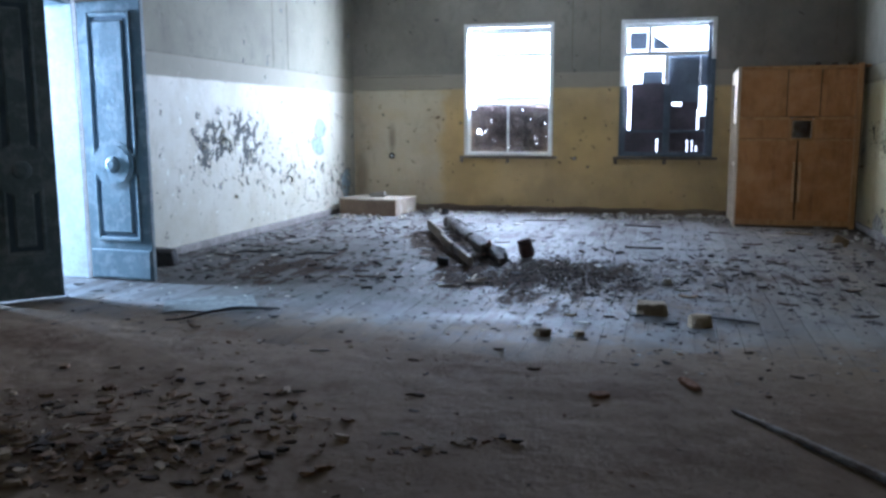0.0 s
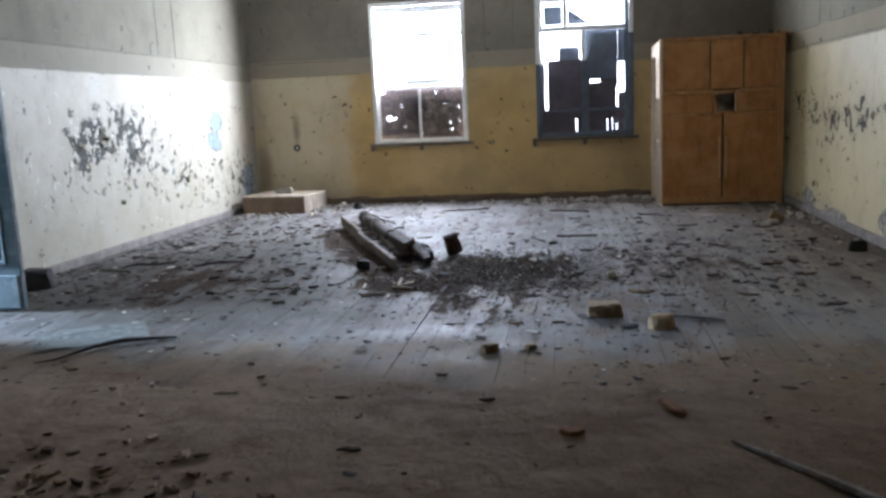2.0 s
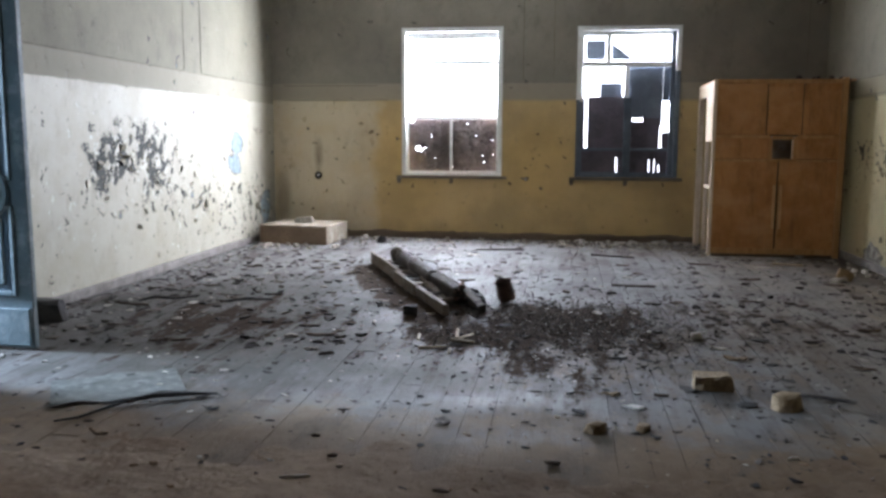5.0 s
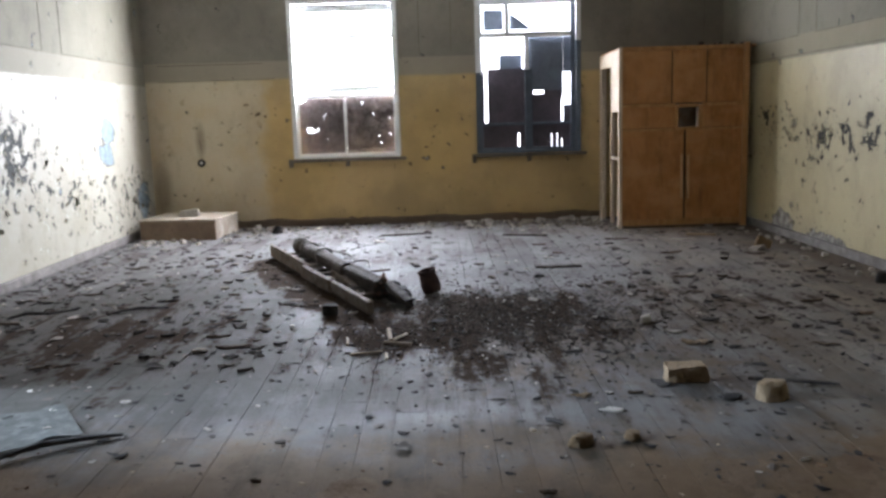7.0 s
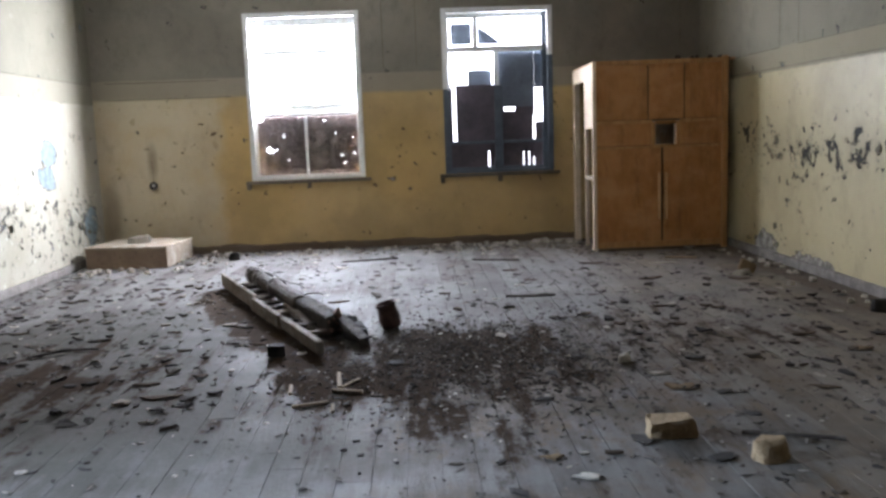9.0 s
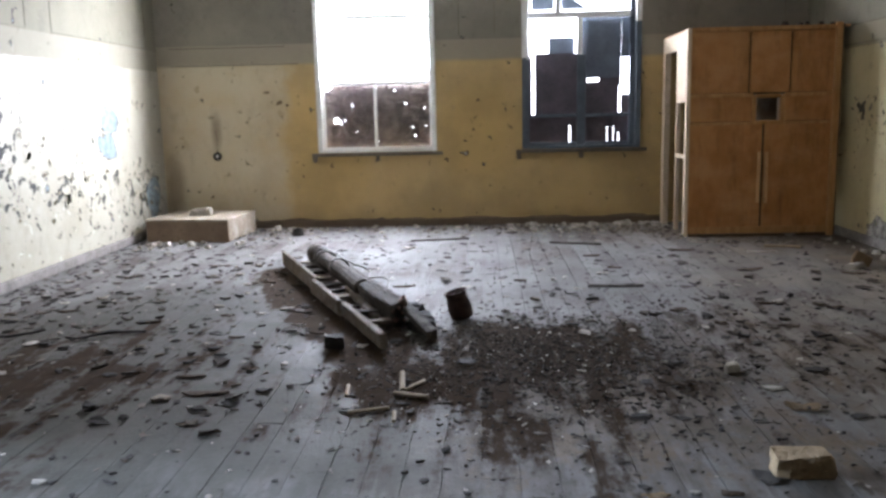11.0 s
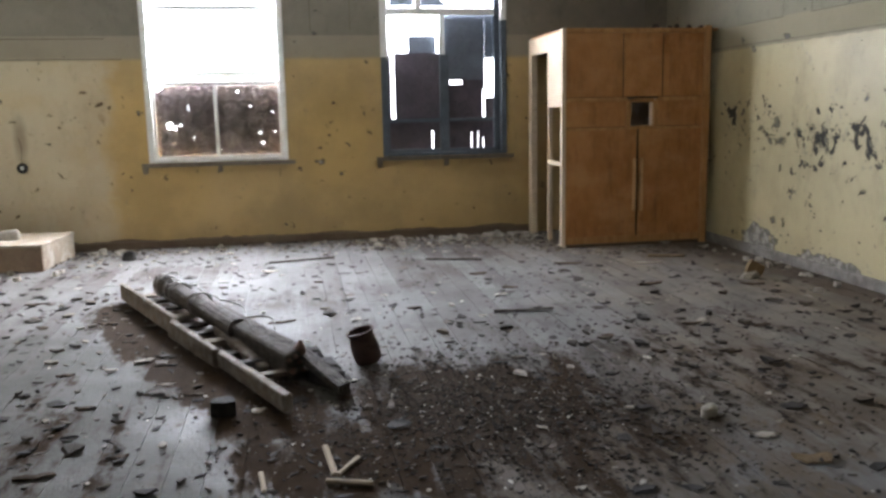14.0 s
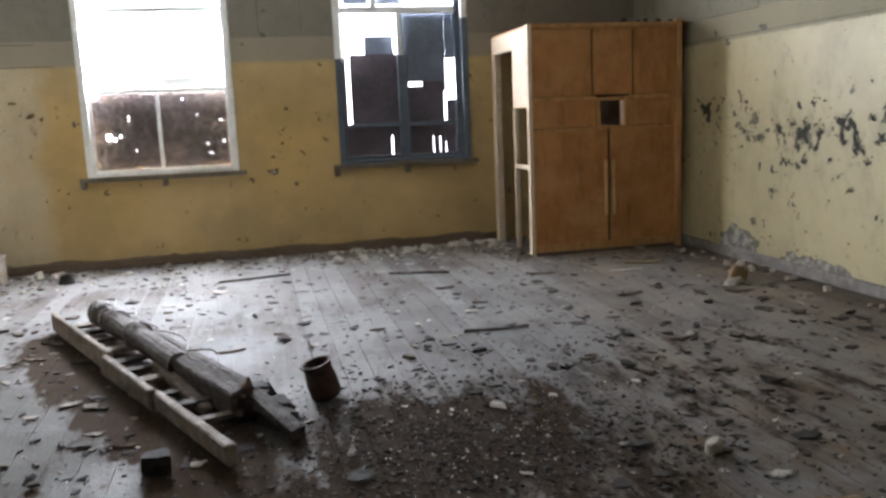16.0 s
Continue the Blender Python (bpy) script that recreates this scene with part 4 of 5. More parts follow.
for k, x in enumerate((0.42, 0.5, 0.66, 0.78, 1.2)):
    bm = bmesh.new()
    pts = [(x + 0.035 * a / 6 + R.uniform(-0.01, 0.01), PY + 0.08 * math.cos(a), PZ + 0.08 * math.sin(a)) for a in [2 * math.pi * i / 14 for i in range(20)]]
    tube(bm, pts, 0.008, 5)
    part("wire_wrap", bm, M_wire, shaft)
bm = bmesh.new()
pts = [(0.4 + 0.062 * i, PY + 0.05 + 0.03 * math.sin(i * 0.9), PZ + 0.075 + 0.02 * math.sin(i * 0.7)) for i in range(33)]
tube(bm, pts, 0.005, 5)
part("loose_wire", bm, M_wire, log)

bm = bmesh.new()
box(bm, (0, 0, 0.10), (0.80, 0.055, 0.045), Matrix.Rotation(0.05, 3, "Y"), 0.01)
soften(bm, 0.008)
tagged(linked("plank", bm, M_grey_wood), "short pale plank laid inside the broken frame", "plank").matrix_world = fm @ pose(2.1, 0.165, -0.045, 0, 0, -2)

for i in range(6):
    bm = bmesh.new()
    chunk(bm, (0, 0, 0), (R.uniform(0.2, 0.34), R.uniform(0.1, 0.15), R.uniform(0.06, 0.13)), R)
    tagged(linked("charred_lump", bm, M_black), "charred lump of burnt wood beside the frame", "charcoal", "burnt lumps").matrix_world = fm @ pose(2.42 + i * 0.085, 0.355 + R.uniform(-0.03, 0.04), 0.0, 0, 0, R.uniform(0, 90))
bm = bmesh.new()
box(bm, (0, 0, 0.06), (0.42, 0.07, 0.05), Matrix.Rotation(0.16, 3, "Y"), 0.01)
tagged(linked("wood_offcut", bm, M_dark_wood), "dusty split offcut resting on the charred log", "offcut").matrix_world = fm @ pose(2.88, 0.315, 0.02, 0, 0, 3)

# ---- rusty pot ----
pot = thing("rusty_pot", "rusty tin pot standing slightly tilted among the ashes", "pot", pose(-1.60, 7.89, 0.012, 2, -15, 0) @ Matrix.Diagonal((0.64, 0.64, 0.6, 1)))
bm = bmesh.new()
prof = [(0.105, 0.0), (0.118, 0.03), (0.122, 0.12), (0.112, 0.21), (0.106, 0.255), (0.116, 0.285), (0.118, 0.30), (0.104, 0.30), (0.098, 0.255), (0.106, 0.2), (0.112, 0.05), (0.0, 0.02)]
rings = []
for r, z in prof:
    rings.append([bm.verts.new((max(r, 0.002) * math.cos(2 * math.pi * k / 22), max(r, 0.002) * math.sin(2 * math.pi * k / 22), z)) for k in range(22)])
for a, b in zip(rings, rings[1:]):
    for k in range(22):
        bm.faces.new((a[k], a[(k + 1) % 22], b[(k + 1) % 22], b[k]))
bm.faces.new(rings[0][::-1])
body = part("body", bm, M_rust, pot)
bm = bmesh.new()
tube(bm, [(0.117 * math.cos(2 * math.pi * k / 24), 0.117 * math.sin(2 * math.pi * k / 24), 0.295) for k in range(25)], 0.008, 6)
part("rim", bm, M_rust, body)

# ---- stones and larger loose things ----


def stone(name, label, category, x, y, size, rz, material, seed, n=8):
    rnd = random.Random(seed)
    bm = bmesh.new()
    chunk(bm, (0, 0, 0), size, rnd, n)
    soften(bm, min(size) * 0.06)
    ob = tagged(linked(name, bm, material), label, category)
    ob.matrix_world = pose(x, y, 0.0 if y > 4.2 else 0.010, 0, 0, rz)
    return ob


def block(name, label, category, x, y, size, rot, material, jit=0.01, z=0.0):
    """A broken-edged block: corners knocked off, faces uneven."""
    bm = bmesh.new()
    box(bm, (0, 0, size[2] / 2), size, None, jit)
    bmesh.ops.subdivide_edges(bm, edges=bm.edges[:], cuts=4, use_grid_fill=True)
    for v in bm.verts:
        c = v.co - Vector((0, 0, size[2] / 2))
        k = [abs(c[i]) / (size[i] / 2) for i in range(3)]
        near = sum(max(0.0, q - 0.72) for q in k)
        c *= 1 - 0.16 * max(0.0, near - 0.28) * (0.6 + noise.noise(v.co * 14 + Vector((x, y, 0))))
        c += noise.noise_vector(v.co * 22 + Vector((x, y, 3))) * jit * 0.55
        v.co = c + Vector((0, 0, size[2] / 2))
        v.co.z = max(v.co.z, 0.0)
    ob = tagged(linked(name, bm, material), label, category)
    ob.matrix_world = pose(x, y, z, *rot)
    return ob


block("stone_block", "broken yellow limestone block lying on the boards", "stone", -0.3, 5.515, (0.215, 0.09, 0.092), (0, 0, 4), M_stone, 0.018)
stone("limestone_lump", "rough yellow limestone lump beside the block", "stone", 0.03, 5.22, (0.2, 0.15, 0.085), 20, M_stone, 4, 11)
stone("stone_lump", "small brown stone lump", "stone", -0.97, 4.72, (0.14, 0.11, 0.05), 20, M_clod, 9, 9)
stone("stone_lump", "small brown stone lump", "stone", -0.74, 4.78, (0.12, 0.08, 0.03), 60, M_clod, 10)
stone("brown_stone", "flat rust-brown stone on dusty boards", "stone", -0.503, 3.527, (0.12, 0.12, 0.022), 0, M_ruddy, 12, 12)
stone("brown_stone", "long rust-brown clod on dusty boards", "stone", -0.061, 3.832, (0.26, 0.10, 0.022), 110, M_ruddy, 13, 12)
block("charred_block", "small black charred wooden block", "block", -2.33, 7.24, (0.11, 0.09, 0.075), (0, 0, 12), M_black, 0.008)
stone("plaster_lump", "pale fallen plaster lump", "plaster", 1.58, 9.45, (0.26, 0.14, 0.05), 30, M_plaster, 20)
block("brick_shard", "tilted brown brick shard leaning on plaster", "brick", 1.62, 9.5, (0.15, 0.05, 0.12), (0, 28, 20), M_stone, 0.014)
stone("plaster_lump", "pale crumpled plaster lump on the boards", "plaster", -0.2, 6.72, (0.10, 0.08, 0.06), 30, M_plaster, 21)
stone("dark_rag", "dark crumpled rag at the foot of the wall", "rag", -5.02, 6.55, (0.34, 0.26, 0.17), 10, M_black, 22, 10)
stone("dark_rag", "dark lump at the foot of the wall", "rag", 1.93, 7.75, (0.2, 0.14, 0.1), 10, M_black, 23, 10)


def stick(name, label, pts, r, material, category="stick"):
    bm = bmesh.new()
    tube(bm, pts, r, 6, flat=0.7)
    return tagged(linked(name, bm, material), label, category)


for a, b, r in (((-1.887, 6.74), (-1.86, 6.46), 0.013), ((-1.85, 6.46), (-1.762, 6.606), 0.011), ((-1.895, 6.411), (-1.727, 6.351), 0.014), ((-2.08, 6.155), (-1.897, 6.208), 0.012),
                ((-2.139, 6.541), (-2.121, 6.38), 0.010), ((-1.87, 6.17), (-1.86, 6.05), 0.009)):
    stick("pale_stick", "pale split stick of wood by the ashes", [(*a, r * 0.75), (*b, r * 0.75)], r, M_pale_wood)
stick("dark_stick", "thin dark stick on the dusty boards", [(-0.67, 8.82, 0.014), (-0.45, 8.79, 0.014), (-0.26, 8.80, 0.014)], 0.014, M_dark_wood)
stick("dark_stick", "thin dark stick on the dusty boards", [(-0.80, 10.93, 0.014), (-0.31, 10.77, 0.014)], 0.014, M_dark_wood)
stick("dark_stick", "thin dark stick on the dusty boards", [(-2.22, 11.15, 0.014), (-1.95, 11.2, 0.014), (-1.62, 11.27, 0.014)], 0.013, M_dark_wood)
stick("dark_stick", "charred stick near the wall", [(-4.7, 7.35, 0.012), (-4.6, 7.46, 0.03), (-4.45, 7.5, 0.014), (-4.3, 7.62, 0.012)], [0.008, 0.02, 0.013, 0.008], M_black)
stick("dark_stick", "charred stick near the wall", [(-4.0, 7.42, 0.012), (-3.8, 7.55, 0.025), (-3.6, 7.6, 0.012)], [0.008, 0.017, 0.008], M_black)
stick("thin_branch", "thin bent branch lying by the stones", [(0.02, 5.5, 0.012), (0.2, 5.42, 0.02), (0.42, 5.36, 0.012)], 0.013, M_dark_wood)
stick("long_lath", "long weathered lath lying on the floor", [(0.13, 3.44, 0.022), (0.38, 3.10, 0.028), (0.64, 2.76, 0.028), (0.9, 2.42, 0.028)], [0.012, 0.022, 0.026, 0.024], M_grey_wood, "lath")
stick("pale_stick", "pale short lath near the cabinet", [(1.2, 10.55, 0.014), (1.5, 10.45, 0.014)], 0.018, M_pale_wood)



def flake(name, label, x, y, length, width, rz, material, seed, curl=0.25, category="flake"):
    """A torn, slightly curled flat piece with some thickness."""
    rnd = random.Random(seed)
    bm = bmesh.new()
    n = 12
    rim = []
    for k in range(n):
        a = 2 * math.pi * k / n
        r = rnd.uniform(0.38, 1.0)
        rim.append(Vector((math.cos(a) * length / 2 * r, math.sin(a) * width / 2 * r, 0)))
    top, low = [], []
    for v in rim:
        lift = curl * abs(v.x) / length * width * rnd.uniform(0.2, 1.6)
        low.append(bm.verts.new((v.x, v.y, lift * 0.8)))
        top.append(bm.verts.new((v.x * 0.96, v.y * 0.96, lift + 0.006)))
    ct, cl = bm.verts.new((0, 0, 0.012)), bm.verts.new((0, 0, 0.0))
    for k in range(n):
        j = (k + 1) % n
        bm.faces.new((top[k], top[j], ct))
        bm.faces.new((low[j], low[k], cl))
        bm.faces.new((low[k], low[j], top[j], top[k]))
    ob = tagged(linked(name, bm, material), label, category, group="pieces strewn on the floor")
    ob.matrix_world = pose(x, y, 0.001 if y > 4.4 else 0.012, 0, 0, rz)
    return ob


DARK = "dark torn flake lying on the dusty boards"
for i, (x, y, ln, wd) in enumerate(((-3.23, 9.16, 0.16, 0.08), (-2.98, 7.47, 0.13, 0.05), (-3.2, 8.03, 0.12, 0.06), (-3.62, 9.15, 0.12, 0.09), (-1.78, 9.22, 0.10, 0.05), (-2.08, 8.91, 0.24, 0.05),
                                    (-2.55, 10.15, 0.09, 0.05), (-2.49, 7.55, 0.12, 0.05), (-2.71, 6.83, 0.11, 0.05), (-1.8, 10.18, 0.10, 0.05), (-1.17, 9.09, 0.12, 0.06), (-0.13, 8.09, 0.13, 0.08),
                                    (0.01, 7.71, 0.15, 0.09), (0.4, 7.62, 0.14, 0.09), (0.86, 8.08, 0.17, 0.1), (0.46, 8.22, 0.15, 0.07), (-0.49, 6.53, 0.1, 0.06), (-0.19, 6.7, 0.12, 0.06), (1.46, 9.21, 0.2, 0.1),
                                    (-0.36, 9.59, 0.16, 0.07), (0.71, 9.42, 0.26, 0.1), (0.4, 10.41, 0.3, 0.09), (-0.46, 10.18, 0.24, 0.1), (-3.71, 7.86, 0.14, 0.08), (-3.95, 7.63, 0.26, 0.06), (-2.85, 6.43, 0.32, 0.1),
                                    (-3.81, 6.11, 0.3, 0.05), (-4.72, 7.25, 0.42, 0.08), (-3.0, 6.7, 0.2, 0.09), (-4.1, 8.6, 0.16, 0.08), (-4.5, 9.4, 0.15, 0.07), (-3.9, 9.9, 0.13, 0.06), (-4.4, 8.2, 0.2, 0.06),
                                    (-2.28, 4.46, 0.11, 0.05), (-1.17, 4.26, 0.18, 0.09), (-2.12, 4.2, 0.14, 0.07), (-1.6, 3.9, 0.14, 0.07), (-0.9, 3.9, 0.16, 0.07), (0.3, 4.6, 0.14, 0.05), (0.5, 4.1, 0.16, 0.06),
                                    (-1.4, 3.3, 0.2, 0.09), (-2.0, 3.2, 0.17, 0.07), (0.7, 6.1, 0.18, 0.08), (1.1, 7.2, 0.2, 0.08), (1.2, 5.8, 0.2, 0.08), (-0.6, 5.35, 0.12, 0.05))):
    near = 0.62 if y < 5 else 1.0
    flake("dark_flake", DARK, x, y, ln * near, wd * near, (i * 67) % 50 - 25, M_earth if y < 5 else M_flake_floor, 500 + i, 0.06 if y < 5 else 0.14)
PALE = "pale scrap of plaster or paper on the floor"
for i, (x, y, ln, wd) in enumerate(((-0.75, 5.11, 0.17, 0.09), (-0.12, 4.5, 0.06, 0.03), (-2.17, 7.25, 0.08, 0.06), (-1.71, 7.58, 0.06, 0.05), (-2.55, 9.3, 0.08, 0.05), (1.08, 10.25, 0.32, 0.07), (-0.5, 6.9, 0.08, 0.05),
                                    (-0.08, 6.47, 0.14, 0.08), (-2.2, 10.75, 0.18, 0.1), (-1.35, 2.75, 0.1, 0.05), (-2.21, 3.95, 0.16, 0.03))):
    flake("pale_scrap", PALE, x, y, ln, wd, (i * 53) % 60 - 30, M_plaster, 700 + i, 0.15, "scrap")
for i, (x, y, ln, wd) in enumerate(((1.26, 6.8, 0.18, 0.12), (-0.86, 5.33, 0.14, 0.07), (-0.03, 6.21, 0.2, 0.12), (-3.28, 4.3, 0.2, 0.08), (-1.0, 2.72, 0.14, 0.07))):
    flake("earth_clod", "flat yellowish clod of earth on the boards", x, y, ln, wd, (i * 41) % 60 - 30, M_clod, 800 + i, 0.3, "clod")
stone("dark_clump", "small dark clump near the window wall", "clump", -3.54, 11.73, (0.16, 0.12, 0.1), 10, M_black, 60, 8)

# torn sheet with a curled, dark edge
bm = bmesh.new()
nx, ny = 22, 12
g = []
for i in range(nx + 1):
    row = []
    for j in range(ny + 1):
        u, v = i / nx, j / ny
        edge = 0.5 + 0.28 * noise.noise(Vector((u * 3.1, 0, 4.2)))
        x = u * 0.95 - 0.5
        y = (v - 0.5) * 0.75 * (0.55 + edge * 0.7) + 0.1 * noise.noise(Vector((u * 4, v * 3, 1)))
        z = 0.012 + 0.02 * max(0, noise.noise(Vector((u * 3, v * 3, 7)))) + 0.11 * max(0, 0.35 - v) ** 1.3 * (0.4 + noise.noise(Vector((u * 4, 0, 0))) + 0.6)
        row.append(bm.verts.new((x, y, z)))
    g.append(row)
for i in range(nx):
    for j in range(ny):
        bm.faces.new((g[i][j], g[i + 1][j], g[i + 1][j + 1], g[i][j + 1]))
lino = tagged(linked("torn_sheet", bm, M_lino), "torn grey lino sheet with a curled dark edge", "sheet")
lino.modifiers.new("thickness", "SOLIDIFY").thickness = 0.006
lino.matrix_world = pose(-3.58, 5.05, 0.0, 0, 0, 32) @ Matrix.Diagonal((0.72, 0.75, 0.35, 1))
# black strip stands in for the shade under the curled edge
stick("charred_strip", "bent black strip for the shade under the sheet's curled edge", [(-3.58, 4.42, 0.015), (-3.5, 4.5, 0.012), (-3.4, 4.74, 0.02), (-3.28, 4.84, 0.03), (-3.1, 4.93, 0.02), (-2.98, 4.98, 0.012)], [0.006, 0.009, 0.014, 0.02, 0.016, 0.008], M_black, "strip")

# ---- rubble along the walls ----
rnd = random.Random(31)
for i in range(46):
    x = rnd.uniform(-4.0, 0.55) if i % 3 == 0 else rnd.choice((-1.25, -1.0, -0.4, 0.25, -3.8)) + rnd.gauss(0, 0.16)
    y = YF - 0.1 - abs(rnd.gauss(0, 0.22))
    s = rnd.uniform(0.06, 0.17)
    stone("plaster_fragment", "fallen plaster fragment at the foot of the wall", "plaster", x, y, (s, s * rnd.uniform(0.5, 0.9), s * rnd.uniform(0.15, 0.45)), rnd.uniform(0, 180), M_plaster, 100 + i, 5)["group"] = "rubble by the wall"
for i in range(16):
    s = rnd.uniform(0.05, 0.12)
    stone("plaster_fragment", "fallen plaster fragment by the box", "plaster", rnd.uniform(-5.1, -3.9), 11.2 + rnd.uniform(-0.35, 0.1), (s, s * 0.7, s * 0.45), rnd.uniform(0, 180), M_plaster, 200 + i, 6)["group"] = "rubble by the box"
for i in range(20):
    s = rnd.uniform(0.04, 0.11)
    stone("plaster_fragment", "fallen plaster fragment below the peeling wall", "plaster", XR - 0.1 - abs(rnd.gauss(0, 0.14)), rnd.uniform(8, 11), (s, s * 0.7, s * 0.4), rnd.uniform(0, 180), M_plaster, 300 + i, 6)["group"] = "rubble by the peeling wall"
for i in range(7):
    s = rnd.uniform(0.05, 0.1)
    ob = stone("plaster_fragment", "plaster fragment lying on top of the cabinet", "plaster", rnd.uniform(1.5, 2.1), CB + rnd.uniform(0.05, 0.2), (s, s * 0.7, s * 0.6), rnd.uniform(0, 180), M_dark_wood, 400 + i, 6)
    ob.location.z = CH
    ob["group"] = "fragments on the cabinet"

# ---- loose litter ----


def litter(name, label, material, count, place, size, seed, thick=0.25, base=0.001):
    """Thousands of thin broken bits in one mesh."""
    rnd = random.Random(seed)
    vs, fs = [], []
    for _ in range(count):
        x, y = place(rnd)
        if not (XL + 0.06 < x < XR - 0.06 and YB + 0.1 < y < YF - 0.06):
            continue
        s = size * math.exp(min(0.8, rnd.gauss(0, 0.55)))
        n = rnd.choice((4, 5, 5, 6))
        st, ang = rnd.uniform(0.2, 0.8), rnd.uniform(0, math.pi)
        h, t1, t2 = s * thick * rnd.uniform(0.3, 1.2), rnd.gauss(0, 0.18), rnd.gauss(0, 0.18)
        k0 = len(vs)
        for zz in (0, 1):
            for k in range(n):
                a = 2 * math.pi * k / n + rnd.uniform(-0.3, 0.3)
                r = s * rnd.uniform(0.6, 1.0) * (0.85 if zz else 1)
                px, py = r * math.cos(a), r * st * math.sin(a)
                qx, qy = px * math.cos(ang) - py * math.sin(ang), px * math.sin(ang) + py * math.cos(ang)
                vs.append((x + qx, y + qy, base + zz * (h + abs(t1 * qx + t2 * qy)) + (0 if zz else abs(t1 * qx + t2 * qy) * 0.8)))
        fs.append(tuple(range(k0 + 2 * n - 1, k0 + n - 1, -1))[::-1])
        for k in range(n):
            fs.append((k0 + k, k0 + (k + 1) % n, k0 + n + (k + 1) % n, k0 + n + k))
    me = bpy.data.meshes.new(name)
    me.from_pydata(vs, [], fs)
    me.materials.append(material)
    return tagged(new(name, me), label, "litter", kind="stuff")


litter("floor_litter", "dark chips of paint, bark and plaster scattered over the boards", M_bits, 2600, lambda r: (r.uniform(XL, XR), r.uniform(3.5, YF)), 0.018, 1, 0.12)
litter("floor_litter_coarse", "larger dark chips scattered over the boards", M_bits, 760, lambda r: (r.uniform(XL, XR), 4.7 + 7.6 * r.random() ** 0.8), 0.036, 2, 0.09)
litter("floor_litter_dark", "dark bark and paint chips lying thick on both sides of the ashes", M_dirt, 620, lambda r: (r.uniform(-5.0, -2.4), r.uniform(5.9, 10)) if r.random() < 0.66 else (r.gauss(0.5, 0.9), r.gauss(7.8, 1.1)), 0.030, 12, 0.22)
litter("ash_litter", "ash, charcoal and splinters round the burnt patch", M_ash, 7000, lambda r: (r.gauss(-1.15, 0.5), r.gauss(7.0, 0.5)), 0.0068, 3, 0.4)
litter("ash_litter_trail", "ash and dirt trodden out from the burnt patch", M_ash, 2400, lambda r: (r.gauss(-0.5, 0.95), r.gauss(6.9, 1.0)), 0.010, 4, 0.3)
litter("wall_litter", "chips fallen along the walls", M_bits, 760, lambda r: (XL + 0.08 + abs(r.gauss(0, 0.6)), r.uniform(6, 12.3)), 0.026, 5, 0.12)
litter("rubble_litter", "crumbled plaster along the window wall", M_rubble, 1700, lambda r: (r.uniform(-4.2, 0.7) if r.random() < 0.35 else r.choice((-1.3, -0.9, -0.4, 0.2, 0.45, 0.35, -3.9)) + r.gauss(0, 0.24), YF - 0.06 - abs(r.gauss(0, 0.42))), 0.018, 6, 0.35)
litter("earth_ridge", "crumbs of earth and bark swept into a low ridge", M_leaf, 90, lambda r: (lambda k: (-1.27 + 0.48 * k + r.gauss(0, 0.03), 2.54 + 0.29 * k + r.gauss(0, 0.03)))(r.random()), 0.016, 8, 0.3, 0.014)
litter("earth_crumbs", "crumbs of dry earth and leaf on the trodden soil", M_leaf, 420, lambda r: (r.uniform(-3.4, 1.6), r.uniform(1.6, 4.9)), 0.011, 9, 0.35, 0.010)
litter("cabinet_litter", "broken plaster and splinters round the foot of the cabinet", M_rubble, 260, lambda r: (0.45 + r.gauss(0, 0.12), r.uniform(11.0, 12.1)) if r.random() < 0.5 else (r.uniform(0.6, 2.0), 10.95 - abs(r.gauss(0, 0.18))), 0.022, 14, 0.25)
litter("leaf_litter", "brown leaf and rubble litter", M_leaf, 950, lambda r: (r.gauss(-2.5, 0.5), r.gauss(2.4, 0.33)), 0.026, 7, 0.3, 0.012)



def wall_flakes(name, label, x, side, spots, material, seed):
    """Curled chips of paint still hanging on a side wall."""
    rnd = random.Random(seed)
    bm = bmesh.new()
    for cy, cz, ry, rz, count in spots:
        for _ in range(count):
            s = 0.018 * math.exp(rnd.gauss(0, 0.5))
            m = Matrix.Rotation(rnd.uniform(0, 6.3), 3, "X") @ Matrix.Rotation(rnd.uniform(0.15, 0.6), 3, "Y")
            box(bm, (x + side * (0.003 + s * 0.18), cy + rnd.gauss(0, ry), max(0.15, cz + rnd.gauss(0, rz))), (0.0022, s * rnd.uniform(0.5, 1.3), s), m, s * 0.18, rnd)
    return tagged(linked(name, bm, material), label, "paint chips", kind="stuff")


M_flake = plain("curled_paint", (0.62, 0.58, 0.46), (0.5, 0.45, 0.34), 8, 0.6)
M_flake_dark = plain("curled_dirty_paint", (0.2, 0.18, 0.12), (0.12, 0.11, 0.08), 8, 0.8)
wall_flakes("hanging_paint", "curled cream paint chips hanging on the wall", XL, 1, [(8.5, 1.15, 0.45, 0.18, 60), (10.0, 0.75, 0.6, 0.25, 40), (11.8, 0.5, 0.25, 0.25, 45)], M_flake, 1)
wall_flakes("hanging_dirty_paint", "dark curled paint chips hanging on the wall", XL, 1, [(8.5, 1.15, 0.42, 0.17, 70), (9.9, 0.7, 0.7, 0.25, 45), (11.8, 0.5, 0.3, 0.25, 40)], M_flake_dark, 2)
wall_flakes("hanging_yellow_paint", "dark curled paint chips on the yellow wall", XR, -1, [(10.5, 1.15, 0.3, 0.1, 35), (9.5, 1.14, 0.75, 0.08, 90), (10.2, 0.2, 0.35, 0.1, 35)], M_flake_dark, 3)

# ---- soil trodden over the near boards ----


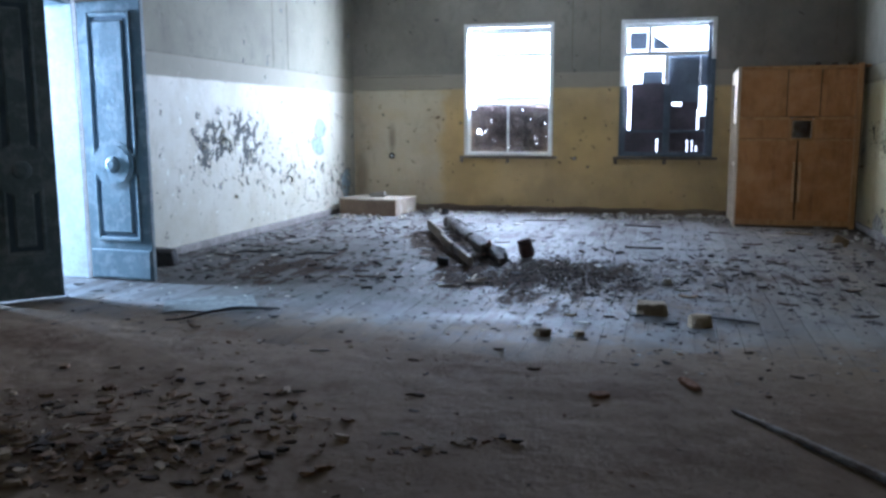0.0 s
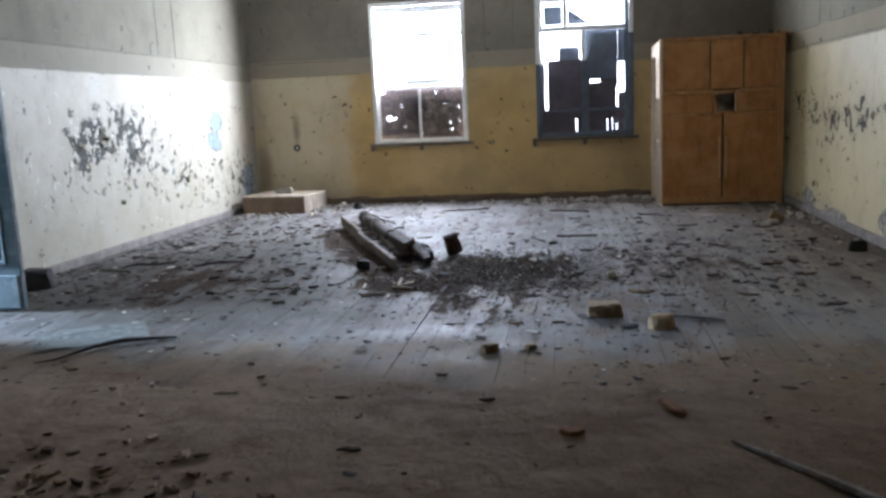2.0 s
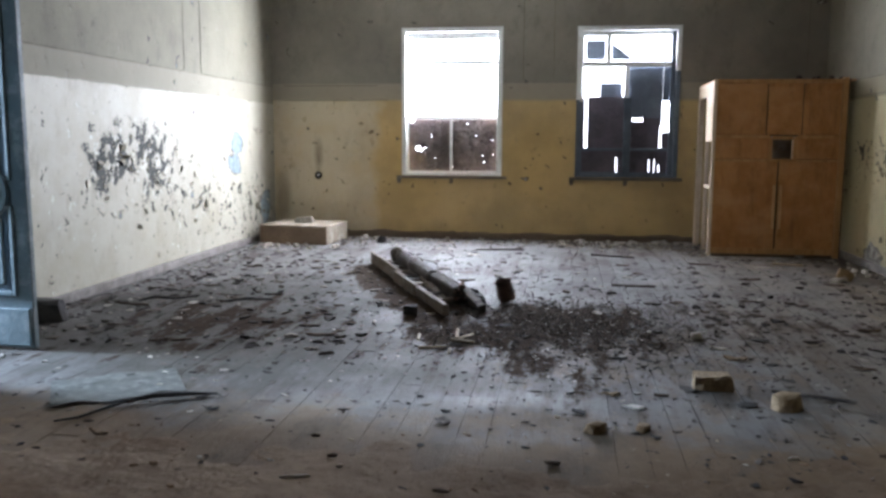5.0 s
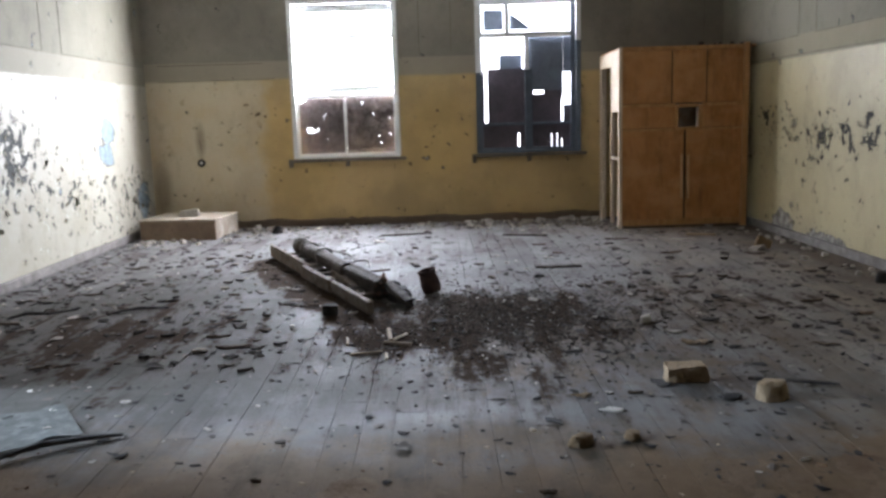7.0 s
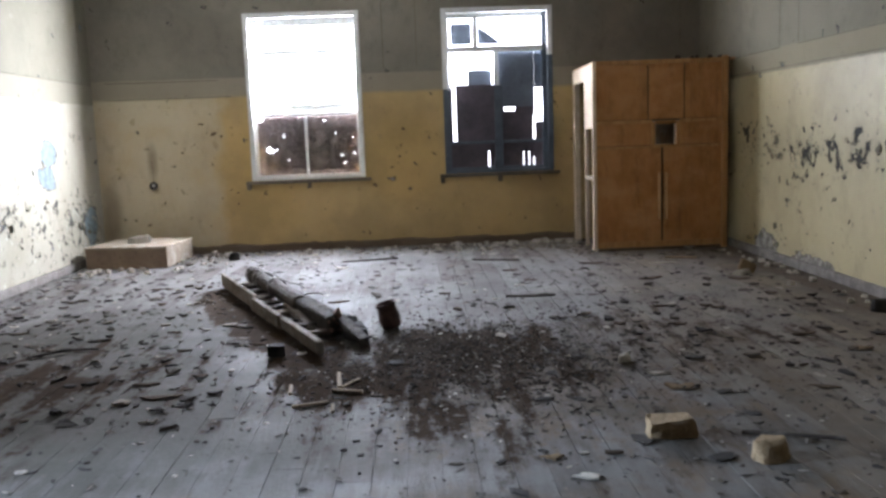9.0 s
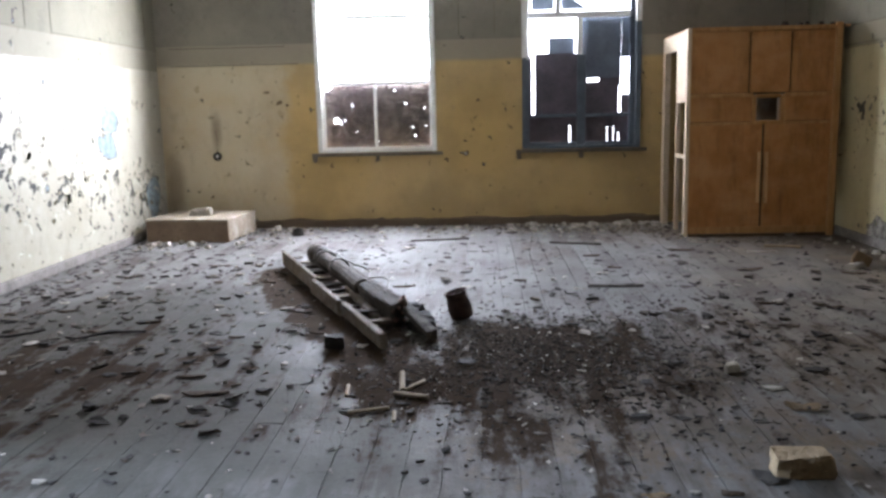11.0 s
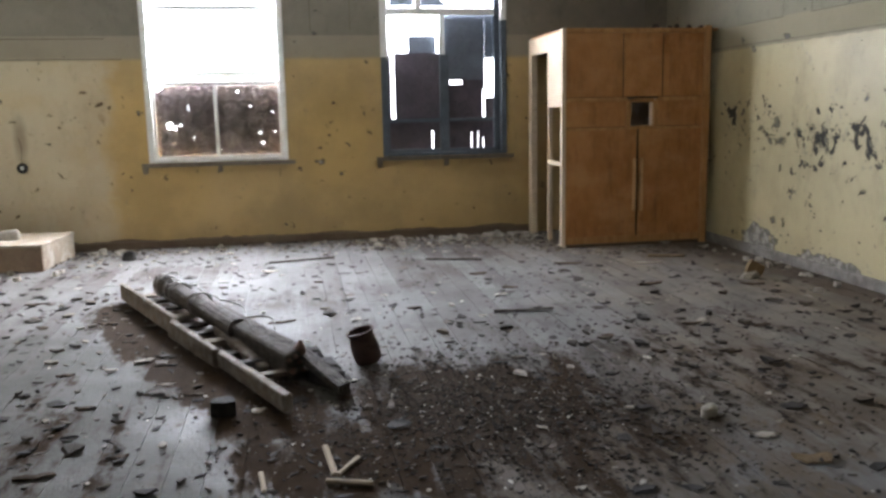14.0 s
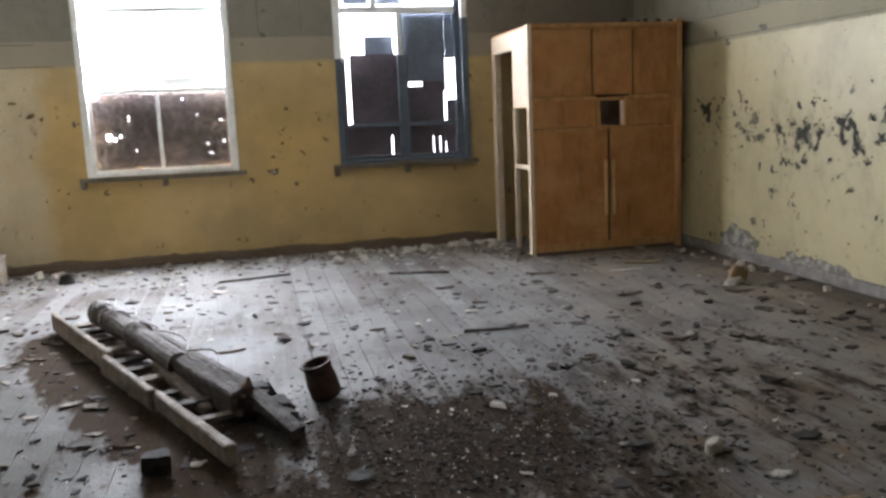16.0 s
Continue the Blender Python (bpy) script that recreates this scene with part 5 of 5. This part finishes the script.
def soil_mat():
    n = Net("dry_soil")
    p = n.pos()
    s = n.xyz(p)
    # soil paler on the left, where its colour stands in for missing light
    side = n.step(n.math("ADD", s[0], n.math("MULTIPLY", n.noise(p, 1.5, 5), 1.5)), -1.6, 0.2)
    left = n.mix(n.noise(p, 7, 7, 0.75), (0.095, 0.065, 0.041), (0.30, 0.22, 0.152))
    right = n.mix(n.noise(p, 9, 7, 0.75), (0.065, 0.041, 0.024), (0.215, 0.152, 0.097))
    c = n.mix(n.math("MULTIPLY", side, 0.85), left, right)
    c = n.mix(n.math("MULTIPLY", n.step(n.noise(p, 1.3, 6, 0.7, shift=(2, 5, 0)), 0.5, 0.62), 0.6), c, (0.085, 0.05, 0.027))
    c = n.mix(n.math("MULTIPLY", n.step(n.noise(p, 26, 4, 0.7), 0.6, 0.68), 0.6), c, (0.05, 0.034, 0.022))
    return n.done(c, 0.96, n.math("ADD", n.noise(p, 22, 6, 0.7), n.noise(p, 5, 4)), 0.012, 0.1)


sx, sy = 230, 130
vs, fs = [], []
for i in range(sx + 1):
    for j in range(sy + 1):
        x, y = XL + 0.06 + (XR - XL - 0.12) * i / sx, 1.2 + 4.0 * j / sy
        q = Vector((x, y, 0))
        h = 0.013 + 0.011 * noise.noise(q * 1.7) + 0.008 * noise.noise(q * 5.5) + 0.004 * noise.noise(q * 15) - 0.026 * max(0.0, y - 3.75 + 0.5 * noise.noise(q * 0.9))
        vs.append((x, y, max(-0.012, min(h, 0.03))))
for i in range(sx):
    for j in range(sy):
        k = i * (sy + 1) + j
        fs.append((k, k + sy + 1, k + sy + 2, k + 1))
me = bpy.data.meshes.new("soil")
me.from_pydata(vs, [], fs)
me.materials.append(soil_mat())
me.polygons.foreach_set("use_smooth", [True] * len(fs))
tagged(new("soil", me), "dry brown soil trodden over the floor boards", "soil", kind="stuff")

# ---- floor boards ----
fl = thing("floor", "dusty worn wooden floor boards", "floor", kind="structure")
rnd = random.Random(8)
meshes = []
BW = 0.146
for k in range(4):
    bm = bmesh.new()
    ln = (3.9, 4.4, 4.9, 6.2)[k]
    box(bm, (0, 0, 0), (BW - 0.0026, ln - 0.003, 0.026), None, 0.0)
    bmesh.ops.recalc_face_normals(bm, faces=bm.faces[:])
    me = bpy.data.meshes.new("floor_board")
    bm.to_mesh(me)
    bm.free()
    me.materials.append(M_floor)
    meshes.append((ln, me))
x = XL + BW / 2
while x < XR + 0.05:
    order = [0, 1, 2, 3]
    rnd.shuffle(order)
    y = YB - rnd.uniform(0, 2.5)
    while y < YF - 0.05:
        ln, me = meshes[order[0]]
        order = order[1:] + order[:1]
        ob = new("floor_board", me)
        ob.parent = fl
        cut = min(ln, YF + 0.1 - y)
        ob.scale = (1, cut / ln, 1)
        ob.location = (x, y + cut / 2, -0.013 + rnd.uniform(-0.002, 0.0))
        ob.rotation_euler = (0, rnd.uniform(-0.006, 0.006), 0)
        y += ln
    x += BW
